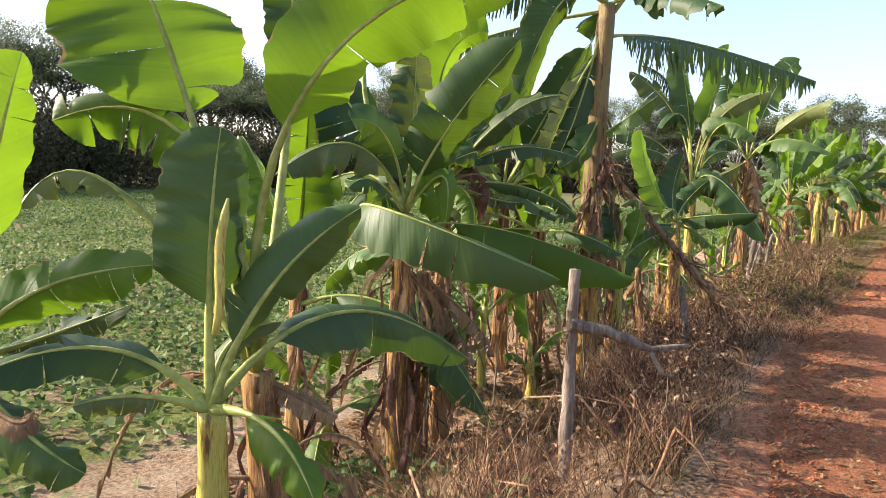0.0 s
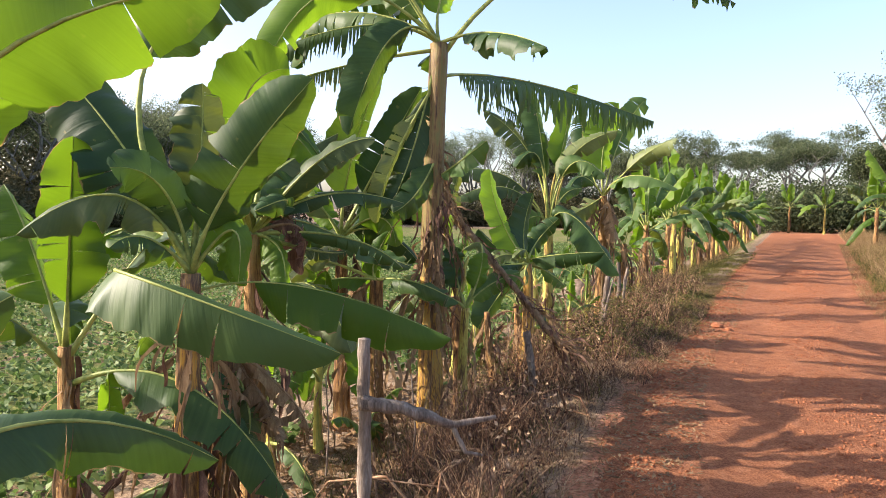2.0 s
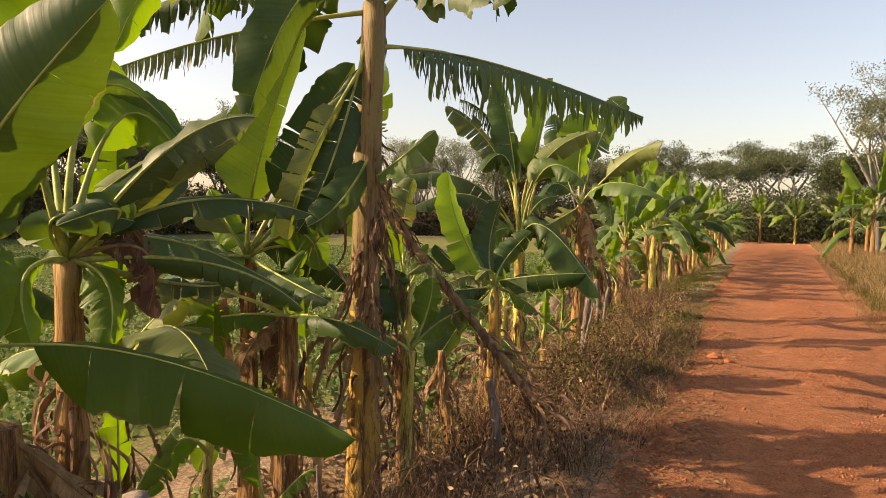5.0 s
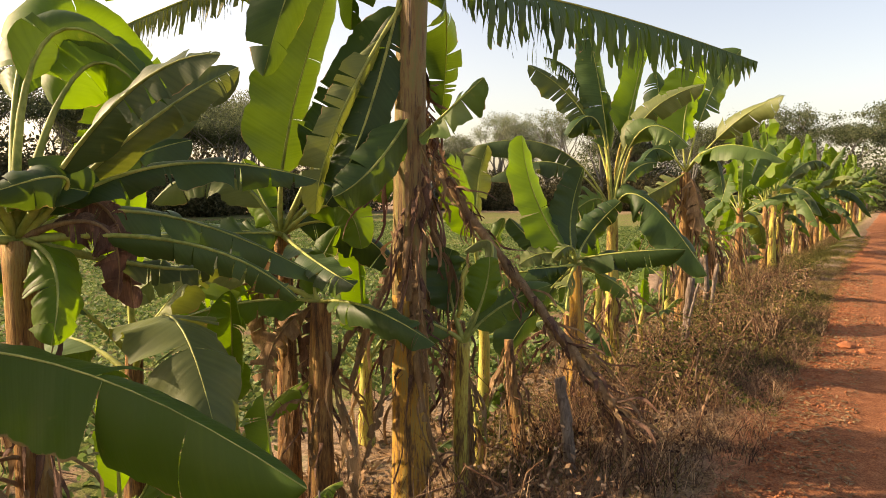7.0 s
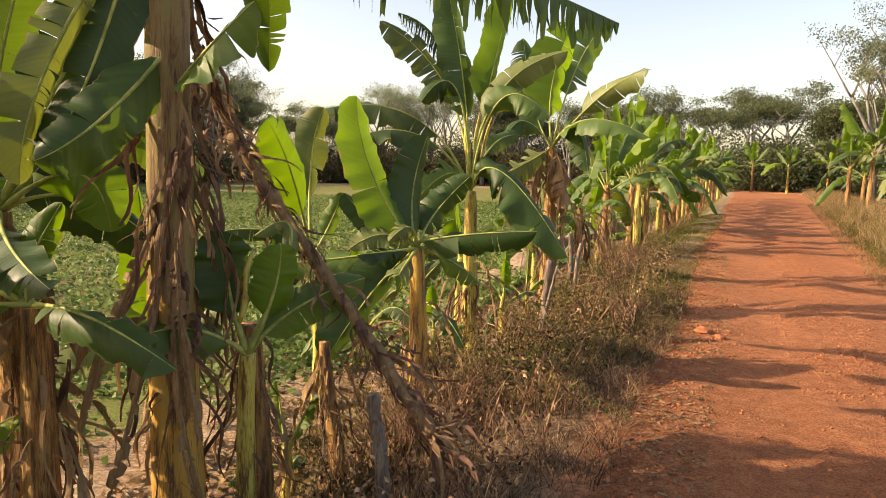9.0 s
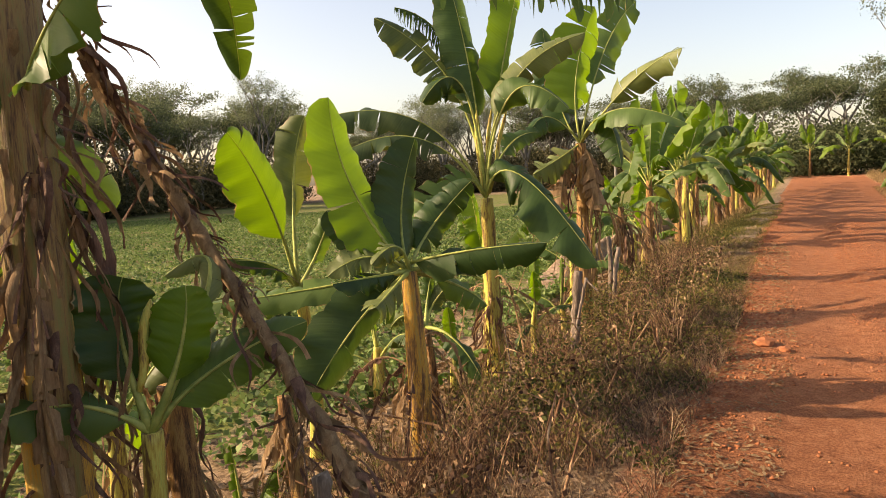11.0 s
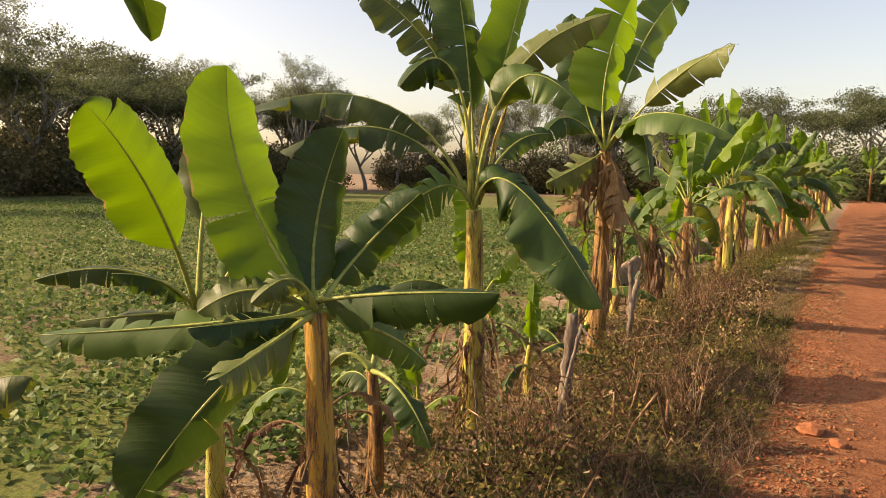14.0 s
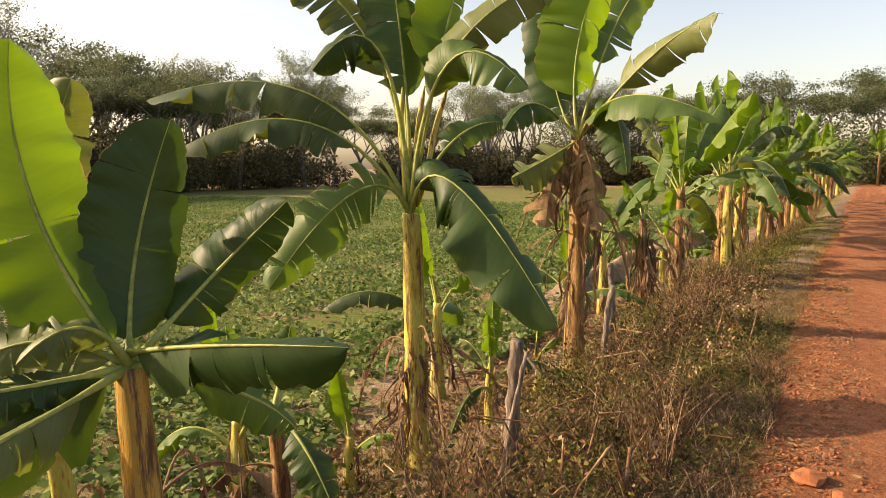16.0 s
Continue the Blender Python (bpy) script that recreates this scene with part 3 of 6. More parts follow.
def crown_leaf(plant, crown, az, rise, length, width, droop, face_up=0.7, **kw):
    """A leaf from the crown: az clockwise from +y in degrees, rise the angle it leaves at, droop how far its tip sinks."""
    a = radians(az)
    d = Vector((math.sin(a), math.cos(a), 0))
    c = Vector(crown)
    m = c + d * (math.cos(radians(rise)) * length * 0.5) + Vector((0, 0, math.sin(radians(rise)) * length * 0.5))
    t = c + d * (math.cos(radians(rise)) * length * 0.93) + Vector((0, 0, math.sin(radians(rise)) * length - droop))
    n = Vector((0, 0, 1)) * face_up - d * (1 - face_up)
    return leaf(plant, c, m, t, width, n, **kw)


def grown(x, y, height, n, size, seed, r0=0.10, dry=6, strips=6, label="", lean=(0, 0), young=False):
    """A banana plant whose leaves spread as they do, for those that stand far along the row."""
    rng = random.Random(seed)
    z = gz(x, y)
    crown = Vector((x + lean[0], y + lean[1], z + height))
    plant = banana(x, y, crown, r0, r0 * 0.55, STEM_GREEN if young else rng.choice((STEM_GREEN, STEM_OLD, STEM_OLD)), dry, strips, seed, label)
    az0 = rng.random() * 360
    for i in range(n):
        k = i / max(1, n - 1)
        rise = 80 - 68 * k + rng.uniform(-10, 10)
        ln = size * (0.8 + 0.35 * rng.random())
        crown_leaf(plant, crown - Vector((0, 0, 0.22 * k)), az0 + i * 137 + rng.uniform(-20, 20), rise, ln, ln * rng.uniform(0.24, 0.33),
                   ln * (0.06 + 0.5 * k * rng.uniform(0.5, 1.3)), 0.45 + 0.4 * k, petiole=0.2, fold=rng.uniform(0.1, 0.5),
                   tatter=rng.choice((0.1, 0.25, 0.5, 0.3)), mat=LEAF_YOUNG if i < 2 else rng.choice((LEAF, LEAF, LEAF_OLD, LEAF_YOUNG)), wave=rng.uniform(0.08, 0.2))
    return plant


# ---- the row beside the road, nearest first ----
# a young plant close to the road, its leaves standing up, and a taller one behind it
young_a = banana(-1.72, 1.03, (-1.74, 1.03, 0.68), r0=0.06, r1=0.04, mat=STEM_GREEN, dry=3, strips=4, seed=1, label="young banana plant with dark upright leaves and yellow petioles", skirt=(0.1, 0.5))
leaf(young_a, (-1.74, 1.03, 0.68), (-1.78, 1.06, 1.16), (-1.79, 1.11, 1.53), 0.35, (0.93, -0.35, 0.09), petiole=0.32, tatter=0, fold=0.12, wave=0.05, mat=LEAF_SHADED)
spear(young_a, (-1.71, 1.02, 0.92), (-1.72, 1.07, 1.32), 0.013)
leaf(young_a, (-1.74, 1.03, 0.68), (-1.62, 1.15, 1.05), (-1.47, 1.39, 1.30), 0.22, (0.89, -0.39, 0.21), petiole=0.25, tatter=0.05, mat=LEAF_SHADED)
leaf(young_a, (-1.74, 1.03, 0.68), (-1.64, 1.52, 0.92), (-1.46, 2.10, 0.66), 0.30, (0.62, -0.36, 0.70), petiole=0.25, tatter=0.1, fold=0.3, mat=LEAF_SHADED)
leaf(young_a, (-1.74, 1.03, 0.68), (-1.93, 0.82, 0.88), (-2.06, 0.50, 0.83), 0.19, (0.59, -0.15, 0.79), petiole=0.25, tatter=0.1, fold=0.4)
leaf(young_a, (-1.74, 1.03, 0.68), (-1.79, 1.14, 0.85), (-1.69, 1.27, 0.92), 0.11, (0.42, -0.16, 0.89), petiole=0.2, tatter=0.1, mat=LEAF_OLD)
leaf(young_a, (-1.74, 1.03, 0.68), (-1.83, 0.86, 0.75), (-1.90, 0.70, 0.75), 0.12, (0.68, -0.20, 0.71), petiole=0.3, tatter=0.3, mat=LEAF_OLD)
leaf(young_a, (-1.74, 1.03, 0.68), (-1.44, 0.98, 0.71), (-1.25, 0.96, 0.55), 0.18, (0.71, -0.30, 0.64), petiole=0.3, tatter=0.2, mat=LEAF_YOUNG)
tall_a = banana(-1.75, 1.25, (-1.78, 1.25, 0.74), r0=0.085, r1=0.055, mat=STEM_OLD, dry=9, strips=10, seed=2, label="banana plant with big sunlit leaves over a shaggy brown stem")
leaf(tall_a, (-1.78, 1.25, 0.74), (-1.93, 1.09, 1.62), (-2.21, 1.05, 2.15), 0.58, (0.94, -0.33, -0.07), petiole=0.47, tatter=0.1, fold=0.1, wave=0.15, mat=LEAF_YOUNG)
leaf(tall_a, (-1.78, 1.25, 0.74), (-1.89, 1.10, 1.46), (-2.22, 0.84, 1.53), 0.29, (0.94, -0.33, 0.07), petiole=0.45, tatter=0.35, fold=0.3, mat=LEAF_YOUNG, wave=0.3)
leaf(tall_a, (-1.78, 1.25, 0.74), (-1.57, 1.24, 1.65), (-1.01, 1.59, 2.04), 0.37, (0.94, -0.35, -0.02), petiole=0.42, tatter=0.15, fold=0.25, mat=LEAF_YOUNG, wave=0.25)
leaf(tall_a, (-1.78, 1.25, 0.74), (-1.99, 1.61, 1.81), (-2.06, 1.62, 2.17), 0.21, (0.91, -0.42, -0.03), petiole=0.5, tatter=0.1)
leaf(tall_a, (-1.78, 1.25, 0.74), (-2.33, 1.10, 1.33), (-2.49, 0.87, 1.25), 0.14, (0.31, -0.09, 0.95), petiole=0.45, tatter=0.3, mat=LEAF_OLD, wave=0.25)
leaf(tall_a, (-1.78, 1.25, 0.74), (-1.67, 1.31, 0.67), (-1.54, 1.38, 0.60), 0.12, (0.62, -0.28, 0.73), petiole=0.2, tatter=0.5, mat=DRY, wave=0.3)
side_a = banana(-2.23, 0.57, (-2.23, 0.57, 0.84), r0=0.07, r1=0.045, mat=STEM_GREEN, dry=3, strips=4, seed=3, label="banana plant with broad yellow-green leaves at the row's start")
leaf(side_a, (-2.23, 0.57, 0.84), (-2.07, 0.69, 1.04), (-1.80, 0.88, 1.13), 0.23, (0.84, -0.17, 0.52), petiole=0.2, tatter=0.2, mat=LEAF_YOUNG, wave=0.25)
leaf(side_a, (-2.23, 0.57, 0.84), (-2.20, 0.65, 1.33), (-2.16, 0.73, 1.71), 0.26, (0.98, -0.17, 0.03), petiole=0.3, tatter=0.1, mat=LEAF_YOUNG)
leaf(side_a, (-2.23, 0.57, 0.84), (-2.36, 0.84, 0.83), (-2.10, 1.02, 0.96), 0.13, (0.73, -0.15, 0.67), petiole=0.3, tatter=0.5, mat=LEAF_OLD, wave=0.3)
leaf(side_a, (-2.23, 0.57, 0.84), (-1.96, 0.60, 0.70), (-1.81, 0.68, 0.59), 0.20, (0.70, -0.13, 0.70), petiole=0.2, tatter=0.2)
leaf(side_a, (-2.23, 0.57, 0.84), (-2.00, 0.58, 0.73), (-1.94, 0.62, 0.75), 0.10, (0.80, -0.14, 0.59), petiole=0.2, tatter=0.4, mat=DRY)
# the second clump, with two long leaves that hang towards the road
clump_b = banana(-2.50, 3.12, (-2.46, 3.05, 1.17), r0=0.085, r1=0.05, mat=STEM, dry=7, strips=9, seed=4, label="banana plant with long arching leaves and a flaking stem")
leaf(clump_b, (-2.46, 3.05, 1.17), (-2.75, 3.05, 2.31), (-2.11, 3.59, 2.91), 0.45, (0.87, -0.35, 0.34), petiole=0.5, tatter=0.05, fold=0.2, mat=LEAF_SHADED)
leaf(clump_b, (-2.46, 3.05, 1.17), (-2.86, 3.00, 1.81), (-3.35, 2.92, 2.31), 0.53, (0.93, -0.36, -0.02), petiole=0.2, tatter=0.15, fold=0.15, mat=LEAF_SHADED)
leaf(clump_b, (-2.46, 3.05, 1.17), (-2.49, 3.15, 1.70), (-2.52, 3.20, 2.18), 0.31, (0.91, -0.43, 0.00), petiole=0.4, tatter=0.2, mat=LEAF_OLD, fold=0.1)
leaf(clump_b, (-2.46, 3.05, 1.17), (-2.21, 3.05, 1.63), (-1.83, 3.21, 2.17), 0.41, (0.89, -0.45, 0.06), petiole=0.25, tatter=0.1, fold=0.15)
leaf(clump_b, (-2.46, 3.05, 1.17), (-2.26, 3.13, 1.40), (-2.23, 3.14, 1.13), 0.19, (0.89, -0.45, 0.11), petiole=0.1, tatter=0.1, mat=LEAF_YOUNG)
leaf(clump_b, (-2.46, 3.05, 1.17), (-2.63, 2.77, 1.56), (-2.92, 2.43, 1.37), 0.29, (0.54, -0.21, 0.81), petiole=0.2, tatter=0.25, mat=LEAF_OLD, wave=0.25)
leaf(clump_b, (-2.46, 3.05, 1.17), (-2.89, 3.09, 1.40), (-3.32, 2.91, 1.11), 0.28, (0.73, -0.29, 0.62), petiole=0.2, tatter=0.4, mat=LEAF_YOUNG)
leaf(clump_b, (-2.46, 3.05, 1.02), (-2.15, 2.32, 1.25), (-1.26, 2.56, 0.96), 0.38, (0.48, -0.55, 0.68), petiole=0.36, tatter=0.12, fold=0.5, wave=0.07, mat=LEAF_SHADED)
leaf(clump_b, (-2.46, 3.05, 1.07), (-2.04, 3.44, 1.09), (-1.21, 3.60, 0.85), 0.44, (0.45, -0.45, 0.75), petiole=0.3, tatter=0.15, fold=0.5, wave=0.05, mat=LEAF_YOUNG, rib=0.008)
old_b = banana(-2.62, 3.45, (-2.62, 3.45, 0.75), r0=0.1, r1=0.08, mat=STEM_OLD, dry=8, strips=12, seed=5, label="dead banana stump wrapped in brown sheaths")
leaf(old_b, (-2.62, 3.45, 0.75), (-2.26, 3.58, 0.45), (-2.12, 3.63, 0.22), 0.17, (0.59, -0.35, 0.72), petiole=0.1, tatter=0.6, mat=DRY, wave=0.4)
leaf(old_b, (-2.62, 3.45, 0.75), (-2.39, 3.53, 0.42), (-2.19, 3.48, 0.19), 0.21, (0.69, -0.39, 0.61), petiole=0.1, tatter=0.6, mat=DRY, wave=0.4)
leaf(old_b, (-2.62, 3.45, 0.75), (-2.44, 3.50, 0.32), (-2.43, 3.38, 0.12), 0.21, (0.69, -0.38, 0.62), petiole=0.1, tatter=0.3, mat=LEAF_OLD)
# a clump between the second and the great stem
clump_c = banana(-2.66, 3.79, (-2.66, 3.79, 1.35), r0=0.08, r1=0.05, mat=STEM_OLD, dry=6, strips=10, seed=6, label="banana plant with sunlit fronds and withered brown leaves")
leaf(clump_c, (-2.66, 3.79, 1.35), (-2.68, 3.96, 2.09), (-2.46, 4.29, 1.85), 0.24, (0.97, -0.26, 0.04), petiole=0.3, tatter=0.2, mat=LEAF, wave=0.15)
leaf(clump_c, (-2.66, 3.79, 1.35), (-2.38, 4.10, 1.76), (-2.24, 4.43, 2.01), 0.18, (0.72, -0.25, 0.65), petiole=0.2, tatter=0.2, mat=LEAF_OLD)
leaf(clump_c, (-2.66, 3.79, 1.35), (-2.42, 3.83, 1.56), (-2.46, 3.57, 1.50), 0.24, (0.87, -0.24, 0.43), petiole=0.15, tatter=0.15)
leaf(clump_c, (-2.66, 3.79, 1.35), (-2.45, 3.79, 1.27), (-2.35, 3.71, 1.03), 0.25, (0.96, -0.25, 0.15), petiole=0.15, tatter=0.1, mat=LEAF_YOUNG)
leaf(clump_c, (-2.66, 3.79, 1.35), (-2.41, 3.94, 1.40), (-2.44, 4.01, 1.13), 0.19, (0.90, -0.27, 0.33), petiole=0.15, tatter=0.5, mat=DRY_DARK, wave=0.4)
leaf(clump_c, (-2.66, 3.79, 1.35), (-2.42, 4.15, 1.24), (-2.29, 4.33, 1.23), 0.14, (0.82, -0.29, 0.50), petiole=0.3, tatter=0.4, mat=LEAF_OLD, wave=0.3)
leaf(clump_c, (-2.66, 3.79, 1.35), (-2.64, 4.05, 1.98), (-2.44, 4.23, 1.78), 0.29, (0.92, -0.39, -0.02), petiole=0.3, tatter=0.15, mat=LEAF_YOUNG)
leaf(clump_c, (-2.66, 3.79, 1.35), (-2.55, 3.55, 2.07), (-2.24, 3.59, 2.32), 0.46, (0.94, -0.31, -0.13), petiole=0.3, tatter=0.1, mat=LEAF_YOUNG)
leaf(clump_c, (-2.66, 3.79, 1.35), (-2.55, 3.51, 1.31), (-2.42, 3.44, 1.07), 0.24, (0.94, -0.31, 0.14), petiole=0.2, tatter=0.1, mat=LEAF_YOUNG)
leaf(clump_c, (-2.66, 3.79, 1.35), (-2.63, 3.71, 1.53), (-2.41, 3.90, 1.52), 0.20, (0.62, -0.22, 0.75), petiole=0.1, tatter=0.1)
leaf(clump_c, (-2.66, 3.79, 1.35), (-2.57, 4.05, 1.47), (-2.54, 4.15, 1.07), 0.26, (0.86, -0.38, 0.33), petiole=0.2, tatter=0.6, mat=DRY_DARK, wave=0.4)
leaf(clump_c, (-2.66, 3.79, 1.35), (-2.70, 4.44, 1.42), (-2.41, 5.20, 1.06), 0.26, (0.71, -0.32, 0.62), petiole=0.15, tatter=0.2, mat=LEAF_SHADED, wave=0.2)
leaf(clump_c, (-2.66, 3.79, 1.35), (-2.83, 4.28, 1.62), (-2.85, 4.72, 1.77), 0.27, (0.84, -0.33, 0.44), petiole=0.2, tatter=0.25, mat=LEAF_SHADED)
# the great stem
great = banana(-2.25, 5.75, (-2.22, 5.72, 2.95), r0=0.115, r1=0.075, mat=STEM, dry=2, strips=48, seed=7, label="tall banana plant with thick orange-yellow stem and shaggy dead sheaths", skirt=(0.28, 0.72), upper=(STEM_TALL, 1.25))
leaf(great, (-2.22, 5.72, 2.67), (-1.82, 7.36, 2.89), (-0.74, 8.90, 2.65), 0.88, (0.10, -0.10, 1.00), mat=LEAF_SHADED, petiole=0.12, tatter=1.0, fold=0.5, wave=0.05, rib=0.02)
leaf(great, (-2.22, 5.72, 2.80), (-1.22, 6.31, 3.74), (0.11, 7.11, 3.46), 0.50, (0.00, -0.10, 1.00), petiole=0.35, tatter=0.9, fold=0.5, rib=0.022)
leaf(great, (-2.22, 5.72, 2.90), (-3.12, 5.23, 2.66), (-3.87, 4.79, 2.29), 0.35, (0.45, -0.24, 0.86), petiole=0.3, tatter=1.0, fold=0.4, mat=LEAF_OLD)
leaf(great, (-2.22, 5.72, 2.95), (-2.83, 5.04, 3.26), (-3.21, 4.55, 2.42), 0.40, (0.84, -0.54, 0.10), petiole=0.3, tatter=0.15, fold=0.35, mat=LEAF_YOUNG)
leaf(great, (-2.22, 5.72, 2.95), (-2.45, 5.30, 2.93), (-2.72, 5.07, 2.11), 0.41, (0.79, -0.59, 0.15), petiole=0.3, tatter=0.1, fold=0.3)
leaf(great, (-2.22, 5.72, 1.80), (-1.97, 5.60, 1.93), (-1.72, 5.57, 2.10), 0.30, (0.64, -0.47, 0.60), petiole=0.15, tatter=0.2, fold=0.4)
leaf(great, (-2.22, 5.72, 2.65), (-2.46, 5.38, 1.95), (-2.56, 5.27, 1.41), 0.26, (0.87, -0.50, -0.00), petiole=0.2, tatter=0.4, mat=LEAF_OLD)
leaf(great, (-2.22, 5.72, 2.00), (-2.24, 5.37, 1.67), (-2.36, 5.17, 1.50), 0.30, (0.85, -0.53, 0.05), petiole=0.1, tatter=0.1)
leaf(great, (-2.22, 5.72, 2.95), (-2.54, 5.62, 3.43), (-2.85, 5.52, 4.02), 0.42, (0.81, -0.53, -0.24), petiole=0.25, tatter=0.2)
leaf(great, (-2.22, 5.72, 2.95), (-2.22, 5.86, 3.52), (-1.89, 6.14, 4.16), 0.43, (0.77, -0.58, -0.26), petiole=0.25, tatter=0.2, mat=LEAF_YOUNG)
leaf(great, (-2.22, 5.72, 2.95), (-1.69, 5.50, 2.95), (-1.14, 5.17, 2.72), 0.39, (0.36, -0.31, 0.88), petiole=0.25, tatter=0.4)
leaf(great, (-2.22, 5.72, 2.95), (-3.00, 5.75, 3.29), (-4.02, 5.86, 3.25), 0.47, (0.75, -0.45, 0.49), petiole=0.25, tatter=0.6)
leaf(great, (-2.22, 5.72, 2.95), (-2.95, 7.40, 3.05), (-3.52, 8.36, 2.28), 0.46, (0.60, -0.75, 0.25), petiole=0.2, tatter=0.3, fold=0.15)
leaf(great, (-2.22, 5.72, 1.45), (-2.24, 5.50, 0.61), (-2.35, 5.38, 0.02), 0.09, (0.74, -0.47, 0.49), petiole=0.1, tatter=0.7, mat=DRY, wave=0.5)
leaf(great, (-2.22, 5.72, 1.45), (-2.10, 5.57, 0.58), (-1.94, 5.60, -0.04), 0.09, (0.72, -0.49, 0.50), petiole=0.1, tatter=0.7, mat=DRY, wave=0.5)
leaf(great, (-2.22, 5.72, 1.45), (-2.33, 5.47, 0.85), (-2.42, 5.38, 0.42), 0.09, (0.76, -0.47, 0.45), petiole=0.1, tatter=0.7, mat=DRY, wave=0.5)
leaf(great, (-2.22, 5.72, 1.45), (-2.10, 5.59, 0.85), (-2.01, 5.60, 0.36), 0.09, (0.73, -0.51, 0.45), petiole=0.1, tatter=0.7, mat=DRY, wave=0.5)
# a half-grown plant behind the great stem
half_c = banana(-3.07, 5.62, (-3.07, 5.57, 1.27), r0=0.08, r1=0.05, mat=STEM_OLD, dry=5, strips=9, seed=8, label="half-grown banana plant with dark leaves beside the great stem")
leaf(half_c, (-3.07, 5.57, 1.27), (-2.97, 5.54, 1.92), (-2.72, 5.69, 2.84), 0.50, (0.86, -0.51, -0.02), petiole=0.3, tatter=0.05, fold=0.15)
leaf(half_c, (-3.07, 5.57, 1.27), (-2.78, 5.72, 1.94), (-2.50, 5.99, 2.64), 0.42, (0.83, -0.54, 0.14), petiole=0.3, tatter=0.1)
leaf(half_c, (-3.07, 5.57, 1.27), (-3.36, 5.36, 1.64), (-3.66, 5.12, 1.46), 0.32, (0.51, -0.26, 0.82), petiole=0.15, tatter=0.15, mat=LEAF_OLD)
leaf(half_c, (-3.07, 5.57, 1.27), (-3.24, 5.62, 1.44), (-3.46, 5.65, 1.74), 0.29, (0.87, -0.49, 0.11), petiole=0.3, tatter=0.1, mat=LEAF_YOUNG)
leaf(half_c, (-3.07, 5.57, 1.27), (-3.11, 5.34, 1.30), (-3.35, 5.02, 1.33), 0.41, (0.67, -0.37, 0.64), petiole=0.1, tatter=0.3)
leaf(half_c, (-3.07, 5.57, 1.27), (-2.76, 5.71, 1.45), (-2.61, 5.75, 1.19), 0.32, (0.81, -0.54, 0.22), petiole=0.2, tatter=0.1, mat=LEAF_YOUNG)
leaf(half_c, (-3.07, 5.57, 1.27), (-2.96, 5.86, 1.72), (-2.73, 6.07, 1.97), 0.37, (0.75, -0.48, 0.46), petiole=0.3, tatter=0.5, mat=LEAF_OLD)
leaf(half_c, (-3.07, 5.57, 1.27), (-3.19, 5.50, 0.99), (-3.12, 5.51, 0.54), 0.24, (0.74, -0.41, 0.53), petiole=0.2, tatter=0.8, mat=DRY, wave=0.4)
leaf(half_c, (-3.07, 5.57, 1.27), (-2.87, 5.63, 0.85), (-2.89, 5.59, 0.40), 0.24, (0.70, -0.44, 0.56), petiole=0.2, tatter=0.8, mat=DRY_DARK, wave=0.4)
leaf(half_c, (-3.07, 5.57, 1.27), (-2.81, 5.80, 1.33), (-2.52, 6.02, 1.05), 0.38, (0.79, -0.50, 0.36), petiole=0.15, tatter=0.3, mat=LEAF_SHADED)
leaf(half_c, (-3.07, 5.57, 1.27), (-3.49, 5.71, 1.18), (-4.04, 5.67, 0.98), 0.37, (0.68, -0.35, 0.64), petiole=0.15, tatter=0.3, mat=LEAF_SHADED)
leaf(half_c, (-3.07, 5.57, 1.27), (-2.82, 6.03, 1.67), (-2.59, 6.34, 1.42), 0.36, (0.82, -0.54, 0.18), petiole=0.15, tatter=0.3)
low_c = banana(-2.58, 5.33, (-2.58, 5.33, 0.93), r0=0.085, r1=0.055, mat=STEM_OLD, dry=3, strips=9, seed=9, label="short brown banana stem with two spreading green leaves")
leaf(low_c, (-2.58, 5.33, 0.93), (-2.88, 5.05, 0.94), (-3.22, 4.73, 0.81), 0.23, (0.56, -0.25, 0.79), petiole=0.1, tatter=0.2, mat=LEAF_YOUNG, wave=0.25)
leaf(low_c, (-2.58, 5.33, 0.93), (-2.18, 5.21, 0.95), (-1.78, 5.19, 0.81), 0.22, (0.51, -0.31, 0.81), petiole=0.1, tatter=0.2)
leaf(low_c, (-2.58, 5.33, 0.93), (-2.61, 5.33, 1.07), (-2.51, 5.41, 1.34), 0.18, (0.87, -0.47, 0.18), petiole=0.2, tatter=0.1, mat=LEAF_YOUNG)
leaf(low_c, (-2.58, 5.33, 0.93), (-2.78, 5.20, 0.73), (-2.82, 5.15, 0.45), 0.23, (0.74, -0.36, 0.57), petiole=0.1, tatter=0.8, mat=DRY, wave=0.4)
# a sucker at the great stem's foot
sucker_d = banana(-1.98, 5.87, (-1.98, 5.87, 0.67), r0=0.05, r1=0.035, mat=STEM_GREEN, dry=3, strips=3, seed=21, label="small banana sucker with broad upright leaves", skirt=(0.1, 0.6))
leaf(sucker_d, (-1.98, 5.87, 0.67), (-2.08, 5.87, 0.99), (-2.07, 5.89, 1.20), 0.28, (0.92, -0.35, 0.18), petiole=0.25, tatter=0, fold=0.15)
spear(sucker_d, (-2.02, 5.87, 0.81), (-1.99, 5.92, 1.12), 0.014)
leaf(sucker_d, (-1.98, 5.87, 0.67), (-1.89, 5.94, 0.94), (-1.87, 5.97, 1.16), 0.22, (0.90, -0.40, 0.20), petiole=0.3, tatter=0, fold=0.1, mat=LEAF_YOUNG)
leaf(sucker_d, (-1.98, 5.87, 0.67), (-1.85, 6.06, 0.85), (-1.61, 6.29, 0.98), 0.24, (0.80, -0.38, 0.47), petiole=0.2, tatter=0.1)
